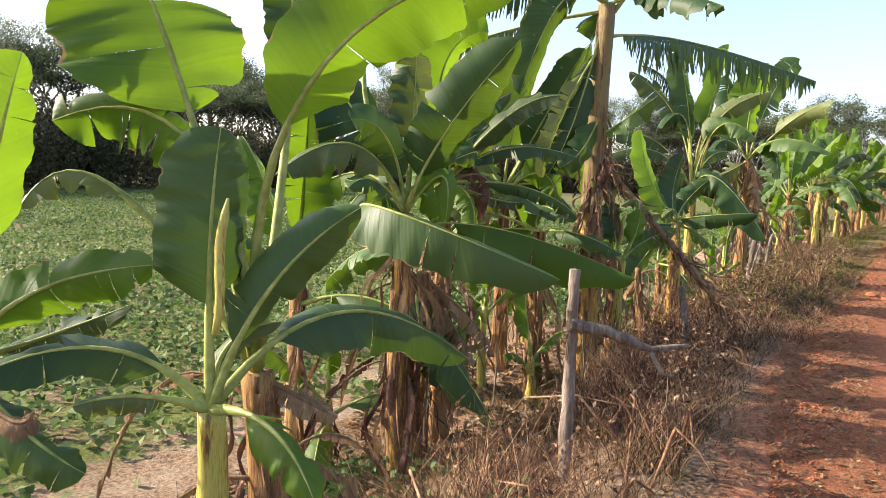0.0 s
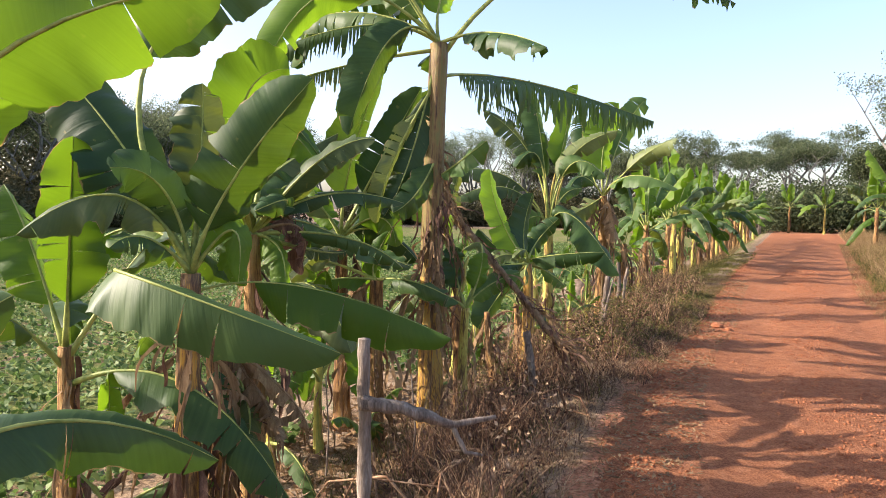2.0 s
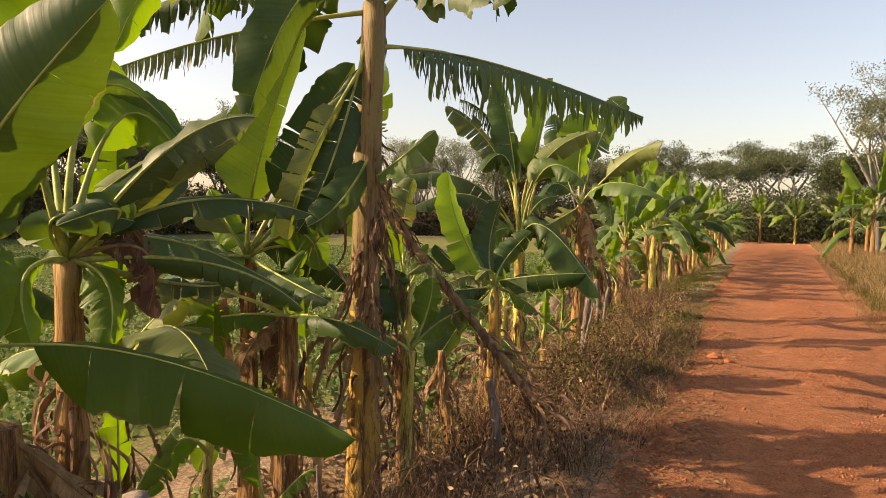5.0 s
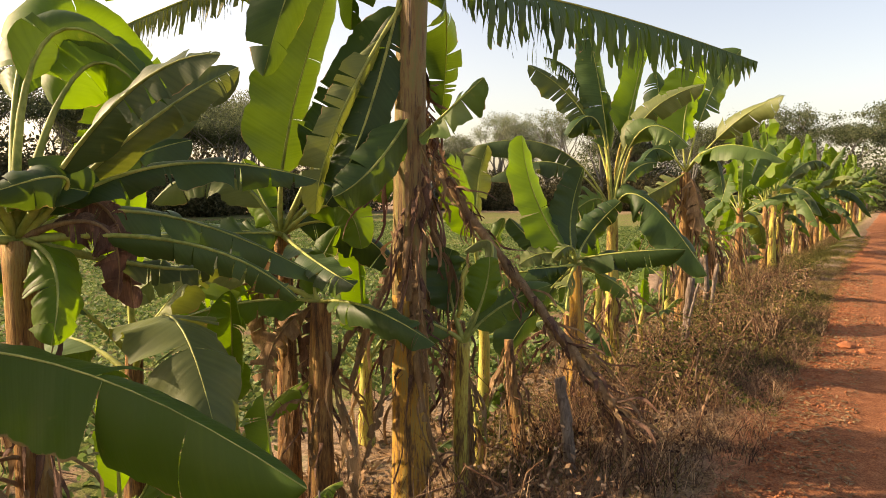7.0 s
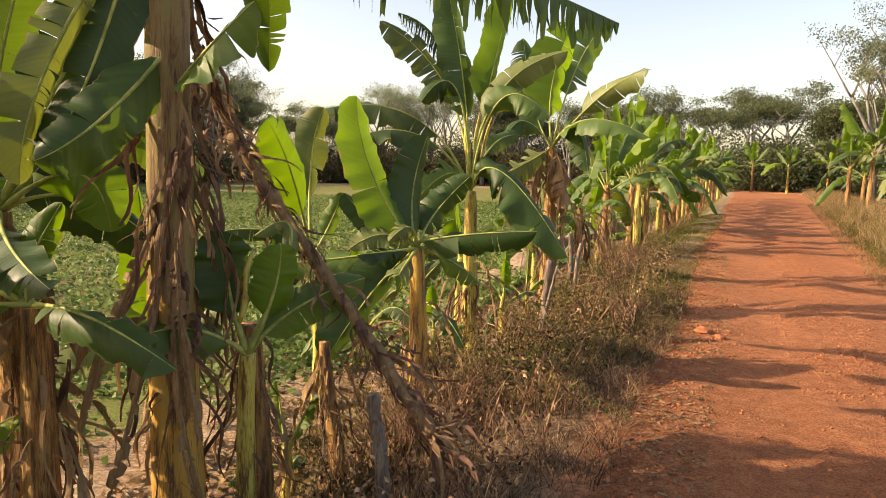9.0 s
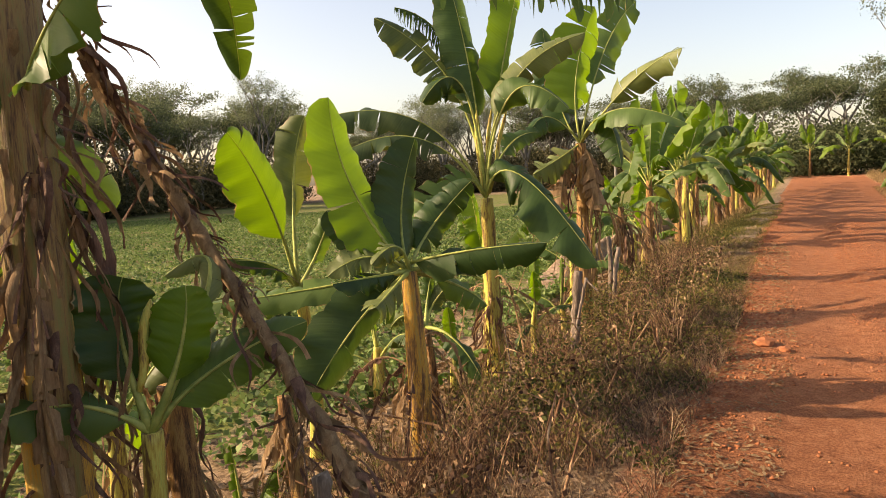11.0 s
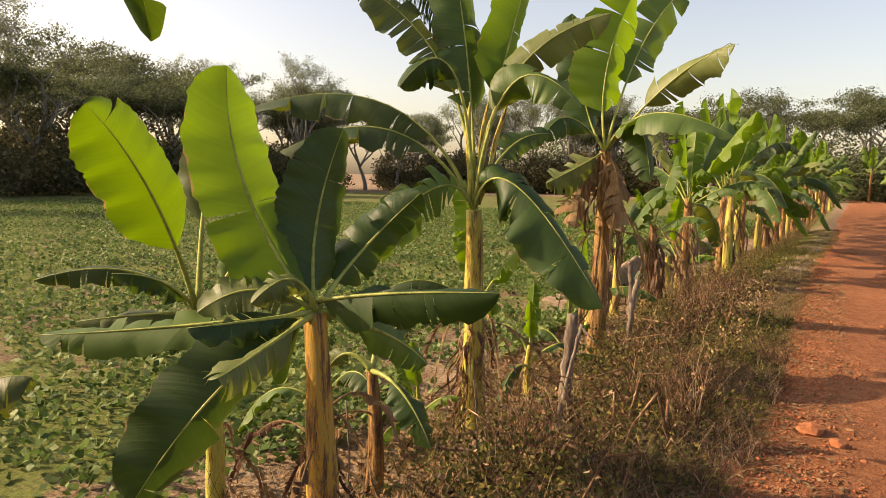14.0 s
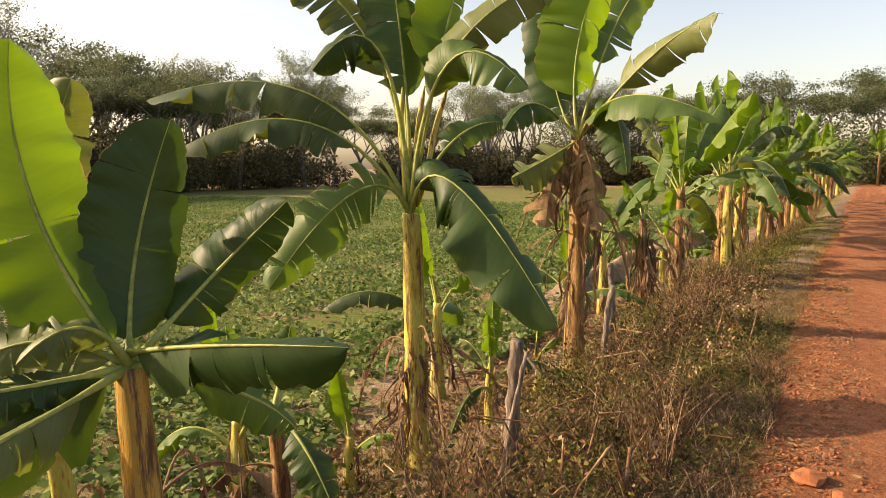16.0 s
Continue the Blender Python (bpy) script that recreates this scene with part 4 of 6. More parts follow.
leaf(sucker_d, (-1.98, 5.87, 0.67), (-2.14, 5.71, 0.80), (-2.21, 5.46, 0.81), 0.23, (0.68, -0.22, 0.69), petiole=0.15, tatter=0.1)
leaf(sucker_d, (-1.98, 5.87, 0.67), (-1.94, 6.17, 1.18), (-2.10, 6.10, 1.17), 0.13, (0.42, -0.20, 0.89), petiole=0.3, tatter=0.1, mat=LEAF_OLD)
leaf(great, (-2.22, 5.72, 2.95), (-3.30, 6.00, 3.60), (-4.15, 6.30, 3.00), 0.60, (0.20, -0.25, 0.95), petiole=0.2, tatter=0.5, fold=0.35, wave=0.15)
leaf(great, (-2.22, 5.72, 2.95), (-3.05, 6.45, 3.55), (-3.75, 7.20, 2.90), 0.58, (0.25, -0.30, 0.92), petiole=0.2, tatter=0.5, fold=0.35, wave=0.15, mat=LEAF_SHADED)
leaf(great, (-2.22, 5.72, 2.95), (-2.85, 5.25, 3.75), (-3.45, 4.75, 3.55), 0.55, (0.30, -0.30, 0.90), petiole=0.25, tatter=0.4, fold=0.3, wave=0.15)
# leaves that crowd the shade between the stems, many with that shade in their colour
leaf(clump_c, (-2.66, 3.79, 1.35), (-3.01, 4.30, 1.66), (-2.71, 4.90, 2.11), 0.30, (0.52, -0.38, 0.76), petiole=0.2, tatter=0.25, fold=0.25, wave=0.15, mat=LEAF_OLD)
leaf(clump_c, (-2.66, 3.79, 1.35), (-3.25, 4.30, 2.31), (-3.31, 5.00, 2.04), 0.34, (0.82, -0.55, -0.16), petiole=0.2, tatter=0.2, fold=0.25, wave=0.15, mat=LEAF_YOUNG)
leaf(half_c, (-3.07, 5.57, 1.27), (-3.00, 5.20, 1.30), (-3.43, 4.90, 1.29), 0.27, (0.47, -0.50, 0.73), petiole=0.2, tatter=0.3, fold=0.25, wave=0.15, mat=LEAF_SHADED)
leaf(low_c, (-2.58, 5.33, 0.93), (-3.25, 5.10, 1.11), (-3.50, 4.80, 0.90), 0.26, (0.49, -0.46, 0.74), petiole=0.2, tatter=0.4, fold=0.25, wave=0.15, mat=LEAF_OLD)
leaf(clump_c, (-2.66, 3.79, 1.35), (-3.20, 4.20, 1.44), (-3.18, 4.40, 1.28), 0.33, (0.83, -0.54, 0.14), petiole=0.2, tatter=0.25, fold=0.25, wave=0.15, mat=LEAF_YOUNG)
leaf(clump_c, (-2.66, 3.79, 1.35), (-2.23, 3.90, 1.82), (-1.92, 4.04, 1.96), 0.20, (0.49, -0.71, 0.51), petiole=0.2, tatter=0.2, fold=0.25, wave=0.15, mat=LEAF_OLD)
leaf(clump_c, (-2.66, 3.79, 1.35), (-2.33, 4.10, 1.61), (-1.99, 4.60, 1.57), 0.20, (0.40, -0.59, 0.70), petiole=0.2, tatter=0.4, fold=0.25, wave=0.15, mat=LEAF_SHADED)
leaf(clump_c, (-2.66, 3.79, 1.35), (-2.17, 4.10, 1.34), (-1.84, 4.30, 1.14), 0.18, (0.37, -0.58, 0.72), petiole=0.2, tatter=0.4, fold=0.25, wave=0.15, mat=LEAF_SHADED)
leaf(clump_b, (-2.46, 3.05, 1.17), (-2.49, 2.90, 1.59), (-2.52, 2.60, 1.69), 0.30, (0.74, -0.65, 0.15), petiole=0.2, tatter=0.2, fold=0.25, wave=0.15, mat=LEAF_SHADED)
leaf(clump_b, (-2.46, 3.05, 1.17), (-2.50, 2.80, 1.36), (-2.53, 2.60, 1.32), 0.19, (0.41, -0.35, 0.84), petiole=0.2, tatter=0.3, fold=0.25, wave=0.15, mat=LEAF_SHADED)
leaf(half_c, (-3.07, 5.57, 1.27), (-2.53, 5.20, 1.18), (-2.11, 5.00, 1.09), 0.21, (0.50, -0.44, 0.75), petiole=0.2, tatter=0.4, fold=0.25, wave=0.15, mat=LEAF_SHADED)
leaf(old_b, (-2.62, 3.45, 0.75), (-2.45, 3.30, 0.35), (-2.12, 3.30, 0.07), 0.26, (0.41, -0.60, 0.69), petiole=0.2, tatter=0.4, fold=0.25, wave=0.15, mat=LEAF_SHADED)
leaf(great, (-2.22, 5.72, 2.95), (-2.36, 5.50, 1.99), (-2.51, 5.30, 1.46), 0.31, (0.55, -0.83, -0.01), petiole=0.2, tatter=0.35, fold=0.25, wave=0.15, mat=LEAF_SHADED)
leaf(great, (-2.22, 5.72, 2.95), (-2.74, 5.30, 3.04), (-3.63, 5.00, 2.74), 0.44, (0.06, -0.09, 0.99), petiole=0.2, tatter=0.9, fold=0.25, wave=0.15, mat=LEAF_SHADED)
# two dead stumps by the great stem
stump_d = banana(-1.95, 6.73, (-2.06, 6.70, 0.52), r0=0.055, r1=0.030, mat=STEM_OLD, dry=4, strips=12, seed=51, label="short brown dead banana stump leaning in the litter", skirt=(0.4, 1.0))
stump_e = banana(-2.14, 6.22, (-2.20, 6.18, 0.72), r0=0.070, r1=0.055, mat=STEM_OLD, dry=4, strips=12, seed=52, label="brown dead banana stump beside the great stem", skirt=(0.4, 1.0))
# the young clump farther on
young_e = banana(-2.02, 8.02, (-1.99, 7.92, 0.93), r0=0.085, r1=0.05, mat=STEM, dry=6, strips=18, seed=22, label="young banana plant with broad bright green upright leaves", skirt=(0.1, 0.6))
leaf(young_e, (-1.99, 7.92, 0.93), (-2.31, 7.83, 1.47), (-2.47, 7.89, 2.02), 0.50, (0.85, -0.53, 0.01), petiole=0.08, tatter=0.02, fold=0.12, mat=LEAF_YOUNG, wave=0.06)
leaf(young_e, (-1.99, 7.92, 0.93), (-2.08, 8.04, 1.31), (-2.01, 8.15, 1.75), 0.41, (0.81, -0.58, 0.09), petiole=0.12, tatter=0.05, fold=0.15, mat=LEAF_SHADED)
leaf(young_e, (-1.99, 7.92, 0.93), (-1.98, 8.26, 1.17), (-1.76, 8.45, 1.46), 0.31, (0.76, -0.59, 0.28), petiole=0.25, tatter=0.2)
leaf(young_e, (-1.99, 7.92, 0.98), (-1.57, 7.89, 1.06), (-1.12, 7.93, 1.10), 0.33, (0.58, -0.48, 0.66), petiole=0.06, tatter=0.15, fold=0.5, mat=LEAF)
leaf(young_e, (-1.99, 7.92, 0.93), (-2.16, 7.73, 1.04), (-2.37, 7.60, 0.94), 0.21, (0.61, -0.40, 0.68), petiole=0.1, tatter=0.3, mat=LEAF_OLD)
leaf(young_e, (-1.99, 7.92, 0.93), (-2.39, 8.03, 1.10), (-2.66, 8.08, 1.31), 0.25, (0.81, -0.52, 0.28), petiole=0.2, tatter=0.05)
leaf(young_e, (-1.99, 7.92, 0.93), (-2.13, 7.49, 0.68), (-2.34, 7.23, 0.25), 0.48, (0.81, -0.49, 0.33), petiole=0.08, tatter=0.12, fold=0.25, wave=0.1, mat=LEAF_SHADED)
leaf(young_e, (-1.99, 7.92, 0.93), (-2.61, 7.63, 0.84), (-3.12, 7.38, 0.79), 0.24, (0.53, -0.28, 0.80), petiole=0.12, tatter=0.2)
leaf(young_e, (-1.99, 7.92, 0.93), (-1.77, 8.18, 0.80), (-1.63, 8.31, 0.65), 0.23, (0.54, -0.44, 0.72), petiole=0.25, tatter=0.2)
young_f = banana(-3.04, 8.33, (-3.04, 8.23, 0.75), r0=0.06, r1=0.04, mat=STEM_GREEN, dry=3, strips=4, seed=23, label="young banana plant with a wide backlit leaf", skirt=(0.1, 0.6))
leaf(young_f, (-3.04, 8.23, 0.75), (-3.02, 7.93, 1.40), (-3.00, 7.56, 1.83), 0.47, (0.89, -0.45, 0.02), petiole=0.27, tatter=0.04, fold=0.1, mat=LEAF_YOUNG, wave=0.08)
leaf(young_f, (-3.04, 8.23, 0.75), (-3.16, 8.43, 1.53), (-3.10, 8.54, 2.00), 0.33, (0.87, -0.48, 0.09), petiole=0.3, tatter=0.1, mat=LEAF_OLD)
leaf(young_f, (-3.04, 8.23, 0.75), (-3.36, 8.06, 0.98), (-3.72, 7.74, 0.94), 0.21, (0.56, -0.26, 0.78), petiole=0.3, tatter=0.3, mat=LEAF_OLD)
leaf(young_f, (-3.04, 8.23, 0.75), (-3.26, 8.06, 0.75), (-3.56, 7.87, 0.71), 0.21, (0.54, -0.26, 0.80), petiole=0.2, tatter=0.3, mat=LEAF_OLD)
leaf(young_f, (-3.04, 8.23, 0.75), (-3.03, 8.46, 0.96), (-2.91, 8.53, 1.29), 0.20, (0.85, -0.49, 0.18), petiole=0.4, tatter=0.1)
# the lower leaves of the two young plants
leaf(young_e, (-1.99, 7.92, 0.93), (-1.98, 7.75, 1.10), (-2.07, 7.60, 1.01), 0.20, (0.55, -0.43, 0.72), petiole=0.2, tatter=0.3, fold=0.3, wave=0.22, mat=LEAF_OLD)
leaf(young_e, (-1.99, 7.92, 0.93), (-2.07, 7.60, 0.94), (-2.21, 7.40, 0.93), 0.18, (0.40, -0.27, 0.88), petiole=0.2, tatter=0.3, fold=0.3, wave=0.22, mat=LEAF_SHADED)
leaf(young_e, (-1.99, 7.92, 0.93), (-1.89, 7.45, 0.87), (-1.80, 7.15, 0.86), 0.22, (0.54, -0.36, 0.76), petiole=0.2, tatter=0.3, fold=0.3, wave=0.22, mat=LEAF_OLD)
leaf(young_f, (-3.04, 8.23, 0.75), (-3.15, 8.10, 0.93), (-3.31, 7.90, 0.99), 0.18, (0.55, -0.33, 0.77), petiole=0.2, tatter=0.3, fold=0.3, wave=0.22, mat=LEAF)
leaf(young_e, (-1.99, 7.92, 0.93), (-1.73, 8.05, 0.96), (-1.49, 8.30, 0.96), 0.16, (0.45, -0.50, 0.74), petiole=0.2, tatter=0.3, fold=0.3, wave=0.22, mat=LEAF_SHADED)
leaf(young_f, (-3.04, 8.23, 0.75), (-3.01, 8.00, 0.70), (-3.06, 7.80, 0.75), 0.26, (0.53, -0.31, 0.79), petiole=0.2, tatter=0.3, fold=0.3, wave=0.22, mat=LEAF_SHADED)
small_e = banana(-2.43, 9.11, (-2.46, 9.11, 0.29), r0=0.06, r1=0.035, mat=STEM_OLD, dry=3, strips=4, seed=24, label="small banana sucker with bent yellow petioles", skirt=(0.1, 0.5))
leaf(small_e, (-2.46, 9.11, 0.29), (-2.16, 8.98, 0.24), (-1.92, 8.92, -0.04), 0.25, (0.60, -0.48, 0.64), petiole=0.35, tatter=0.2)
leaf(small_e, (-2.46, 9.11, 0.29), (-2.45, 9.24, 0.45), (-2.29, 9.30, 0.65), 0.18, (0.69, -0.54, 0.48), petiole=0.4, tatter=0.1, mat=LEAF_OLD)
leaf(small_e, (-2.46, 9.11, 0.29), (-2.62, 9.08, 0.39), (-2.75, 9.03, 0.28), 0.17, (0.71, -0.51, 0.49), petiole=0.5, tatter=0.3, mat=LEAF_OLD)
leaf(small_e, (-2.46, 9.11, 0.29), (-2.49, 9.23, 0.49), (-2.45, 9.26, 0.74), 0.14, (0.77, -0.59, 0.26), petiole=0.5, tatter=0.1)
# the plant with the golden petioles
golden = banana(-2.33, 10.42, (-2.36, 10.40, 1.28), r0=0.095, r1=0.06, mat=STEM_GREEN, dry=9, strips=34, seed=25, label="banana plant with golden petioles and ragged drooping leaves", skirt=(0.15, 0.52))
leaf(golden, (-2.36, 10.40, 1.28), (-2.49, 10.23, 2.33), (-2.74, 9.87, 2.18), 0.45, (0.64, -0.49, 0.59), petiole=0.45, tatter=0.15, fold=0.5)
leaf(golden, (-2.36, 10.40, 1.28), (-2.52, 10.57, 2.42), (-2.80, 10.68, 3.58), 0.57, (0.78, -0.62, -0.09), petiole=0.35, tatter=0.15, fold=0.15)
leaf(golden, (-2.36, 10.40, 1.28), (-2.70, 10.48, 2.40), (-3.37, 10.22, 3.07), 0.45, (0.80, -0.60, 0.08), petiole=0.4, tatter=0.25, mat=LEAF_OLD)
leaf(golden, (-2.36, 10.40, 1.28), (-2.70, 10.62, 2.66), (-3.24, 10.41, 3.19), 0.56, (0.66, -0.50, 0.57), petiole=0.45, tatter=1.0)
leaf(golden, (-2.36, 10.40, 1.28), (-2.27, 10.70, 2.42), (-2.11, 11.03, 3.54), 0.48, (0.75, -0.65, -0.09), petiole=0.4, tatter=0.1, mat=LEAF_YOUNG)
leaf(golden, (-2.36, 10.40, 1.28), (-2.13, 10.53, 2.30), (-1.43, 10.71, 2.77), 0.42, (0.68, -0.60, 0.42), petiole=0.35, tatter=0.25, mat=LEAF_OLD)
leaf(golden, (-2.36, 10.40, 1.28), (-2.05, 10.34, 2.23), (-1.52, 10.36, 2.05), 0.41, (0.68, -0.60, 0.43), petiole=0.35, tatter=0.2)
leaf(golden, (-2.36, 10.40, 1.28), (-2.26, 10.85, 1.78), (-2.03, 11.21, 1.92), 0.29, (0.66, -0.58, 0.48), petiole=0.4, tatter=0.2)
leaf(golden, (-2.36, 10.40, 1.28), (-3.01, 10.17, 2.08), (-3.98, 9.67, 2.04), 0.44, (0.25, -0.18, 0.95), petiole=0.3, tatter=0.35, mat=LEAF_OLD)
leaf(golden, (-2.36, 10.40, 1.28), (-2.86, 9.99, 1.87), (-3.55, 9.51, 1.69), 0.42, (0.28, -0.20, 0.94), petiole=0.3, tatter=0.35, mat=LEAF_OLD)
leaf(golden, (-2.36, 10.40, 1.28), (-2.57, 10.09, 1.44), (-2.98, 9.69, 0.83), 0.51, (0.78, -0.58, 0.22), petiole=0.25, tatter=0.55)
leaf(golden, (-2.36, 10.40, 1.28), (-1.98, 10.28, 1.49), (-1.26, 10.21, 0.65), 0.72, (0.72, -0.65, 0.23), petiole=0.15, tatter=0.5, fold=0.2)
spear(golden, (-2.39, 10.36, 1.32), (-2.44, 10.43, 2.12), 0.015)
spear(golden, (-2.34, 10.45, 1.32), (-2.19, 10.61, 2.13), 0.015)
spear(golden, (-2.36, 10.40, 1.32), (-2.32, 10.52, 2.13), 0.015)
# the next one, taller
tall_g = banana(-2.00, 13.05, (-1.97, 12.95, 1.85), r0=0.1, r1=0.065, mat=STEM_OLD, dry=14, strips=12, seed=26, label="banana plant with an upright frond and a brown withered skirt", skirt=(0.2, 0.98))
leaf(tall_g, (-1.97, 12.95, 1.85), (-2.02, 13.02, 2.71), (-1.79, 13.17, 3.56), 0.83, (0.65, -0.76, -0.08), petiole=0.25, tatter=0.2, mat=LEAF_YOUNG)
leaf(tall_g, (-1.97, 12.95, 1.85), (-1.30, 12.79, 2.54), (-0.70, 12.46, 2.81), 0.52, (0.53, -0.71, 0.47), petiole=0.3, tatter=0.3, mat=LEAF_OLD)
leaf(tall_g, (-1.97, 12.95, 1.85), (-1.43, 12.51, 2.20), (-0.64, 12.30, 1.96), 0.50, (0.31, -0.40, 0.86), petiole=0.15, tatter=0.15)
leaf(tall_g, (-1.97, 12.95, 1.85), (-2.30, 12.68, 2.19), (-2.47, 12.30, 1.94), 0.42, (0.41, -0.45, 0.80), petiole=0.2, tatter=0.3)
leaf(tall_g, (-1.97, 12.95, 1.85), (-2.27, 13.13, 2.39), (-2.53, 13.36, 3.43), 0.61, (0.66, -0.74, 0.14), petiole=0.3, tatter=0.3)
leaf(tall_g, (-1.97, 12.95, 1.85), (-1.63, 12.76, 2.13), (-1.41, 12.56, 1.53), 0.49, (0.54, -0.68, 0.49), petiole=0.25, tatter=0.4)
leaf(tall_g, (-1.97, 12.95, 1.85), (-2.17, 12.67, 1.68), (-2.46, 12.46, 1.49), 0.50, (0.57, -0.64, 0.52), petiole=0.2, tatter=0.6, mat=LEAF_OLD)
leaf(tall_g, (-1.97, 12.95, 1.85), (-1.74, 13.44, 3.03), (-1.39, 14.03, 3.76), 0.62, (0.62, -0.78, 0.08), petiole=0.3, tatter=0.3)
leaf(tall_g, (-1.97, 12.95, 1.85), (-2.13, 12.77, 1.55), (-2.17, 12.60, 1.02), 0.51, (0.61, -0.70, 0.37), petiole=0.1, tatter=0.8, mat=DRY, wave=0.4)
leaf(tall_g, (-1.97, 12.95, 1.85), (-1.80, 12.86, 1.54), (-1.71, 12.73, 1.00), 0.51, (0.59, -0.72, 0.38), petiole=0.1, tatter=0.8, mat=DRY, wave=0.4)


# half-grown plants and suckers in the second rank, towards the field
for i, (x, y, h, n, s) in enumerate(((-3.3, 4.7, 1.3, 7, 1.4), (-3.2, 2.9, 1.3, 6, 1.3), (-3.4, 6.9, 0.8, 5, 1.1), (-3.2, 9.6, 0.5, 4, 0.8), (-2.9, 11.8, 0.9, 5, 1.1), (-2.5, 14.6, 0.7, 5, 1.0), (-2.4, 15.7, 1.1, 6, 1.3),
                                     (-2.2, 19.4, 0.9, 5, 1.2), (-1.9, 18.6, 0.6, 5, 0.9))):
    grown(x, y, h, n, s, 130 + i, 0.07, 5, 5, "half-grown banana sucker behind the row", young=i > 1)
for i, (x, y, h, n, s) in enumerate(((-2.95, 4.35, 0.55, 5, 0.75), (-2.35, 4.75, 0.40, 4, 0.6), (-2.95, 5.05, 0.75, 5, 0.8), (-3.0, 3.0, 0.5, 4, 0.7), (-2.25, 6.6, 0.35, 4, 0.5), (-2.6, 10.0, 0.35, 4, 0.55), (-2.2, 11.4, 0.5, 5, 0.7), (-2.1, 12.2, 0.4, 4, 0.6))):
    grown(x, y, h, n, s, 170 + i, 0.045, 4, 5, "low banana sucker in the shade of the row", young=True)


def withered(plant, z, count, length, seed):
    """Dead fronds that hang from the stem, part folded and torn."""
    rng = random.Random(seed)
    for i in range(count):
        az = rng.uniform(0, 360)
        crown_leaf(plant, Vector((plant.location.x, plant.location.y, plant.location.z + z * rng.uniform(0.8, 1.15))), az, rng.uniform(-25, 20), length * rng.uniform(0.7, 1.2), rng.uniform(0.04, 0.085), length * rng.uniform(0.6, 1.0),
                   0.5, mat=rng.choice((DRY, DRY, DRY, DRY_DARK)), tatter=0.8, wave=0.5, petiole=0.25, fold=0.9, rib=0.008)


for plant, z, count, length in ((tall_a, 0.75, 4, 0.7), (clump_b, 0.9, 5, 0.6), (old_b, 0.9, 5, 0.8), (clump_c, 1.1, 6, 0.9), (great, 1.5, 2, 0.5), (half_c, 1.1, 3, 0.5), (low_c, 0.9, 2, 0.4), (sucker_d, 0.4, 2, 0.5),
                                (young_e, 0.7, 5, 0.7), (young_f, 0.6, 2, 0.6), (small_e, 0.5, 3, 0.6), (golden, 0.9, 6, 0.8), (tall_g, 1.5, 8, 1.0)):
    withered(plant, z, count, length, int(z * 100) + count)
# an old plant sunk in its withered leaves, and the row that goes on towards the bend
old_h = grown(-2.05, 16.6, 1.35, 5, 1.1, 61, 0.09, 16, 22, "old banana plant sunk in brown withered leaves")
withered(old_h, 1.2, 9, 0.9, 62)
for i, (x, y, h, n, s) in enumerate(((-1.14, 19.5, 1.9, 8, 1.7), (-1.2, 22.9, 1.6, 8, 1.7), (-0.75, 28.5, 1.8, 8, 1.9), (-0.35, 31.6, 1.9, 8, 1.9), (0.0, 34.8, 1.8, 8, 1.9), (0.4, 38.2, 1.9, 8, 1.9), (0.8, 42.0, 1.8, 8, 1.9), (1.25, 46.2, 1.9, 8, 1.9))):
    grown(x, y, h, n, s, 90 + i, 0.10, 10, 6)
for i, (x, y, h, n, s) in enumerate(((-1.65, 17.4, 1.9, 8, 1.9), (-1.45, 21.6, 2.0, 9, 2.1), (-1.2, 24.2, 2.2, 8, 2.1), (-0.9, 27.0, 2.0, 8, 2.0), (-1.5, 25.6, 1.6, 7, 1.7),
                                     (-0.5, 30.0, 2.2, 8, 2.1), (-0.2, 33.2, 1.9, 8, 2.0), (0.2, 36.5, 2.1, 8, 2.0), (0.6, 40.0, 2.0, 8, 2.0), (1.0, 44.0, 2.1, 8, 2.0), (1.5, 48.5, 2.0, 8, 2.0), (2.0, 53.0, 2.0, 8, 2.0))):
    grown(x, y, h * 0.9, n + 2, s, 40 + i, 0.10, 11 if i < 4 else 7, 8 if i < 4 else 4)
# clumps across the end of the road and on its far side
for i, (x, y, h, s) in enumerate(((3.0, 75, 2.2, 2.6), (6.0, 76, 2.6, 2.8), (9.0, 75, 2.4, 2.8), (11.5, 70, 2.5, 2.8), (13.5, 64, 2.2, 2.6), (7.2, 40.5, 2.0, 2.6), (7.9, 39.5, 2.6, 2.8), (9.6, 40, 2.2, 2.6),
                                  (9.0, 33, 2.0, 2.4), (10.2, 31.5, 2.4, 2.5), (8.6, 44, 1.6, 2.2), (11.0, 36, 2.4, 2.6))):
    grown(x, y, h, 7, s, 70 + i, 0.12, 3, 2, "broad-leaved banana plant standing among weeds beyond the road")


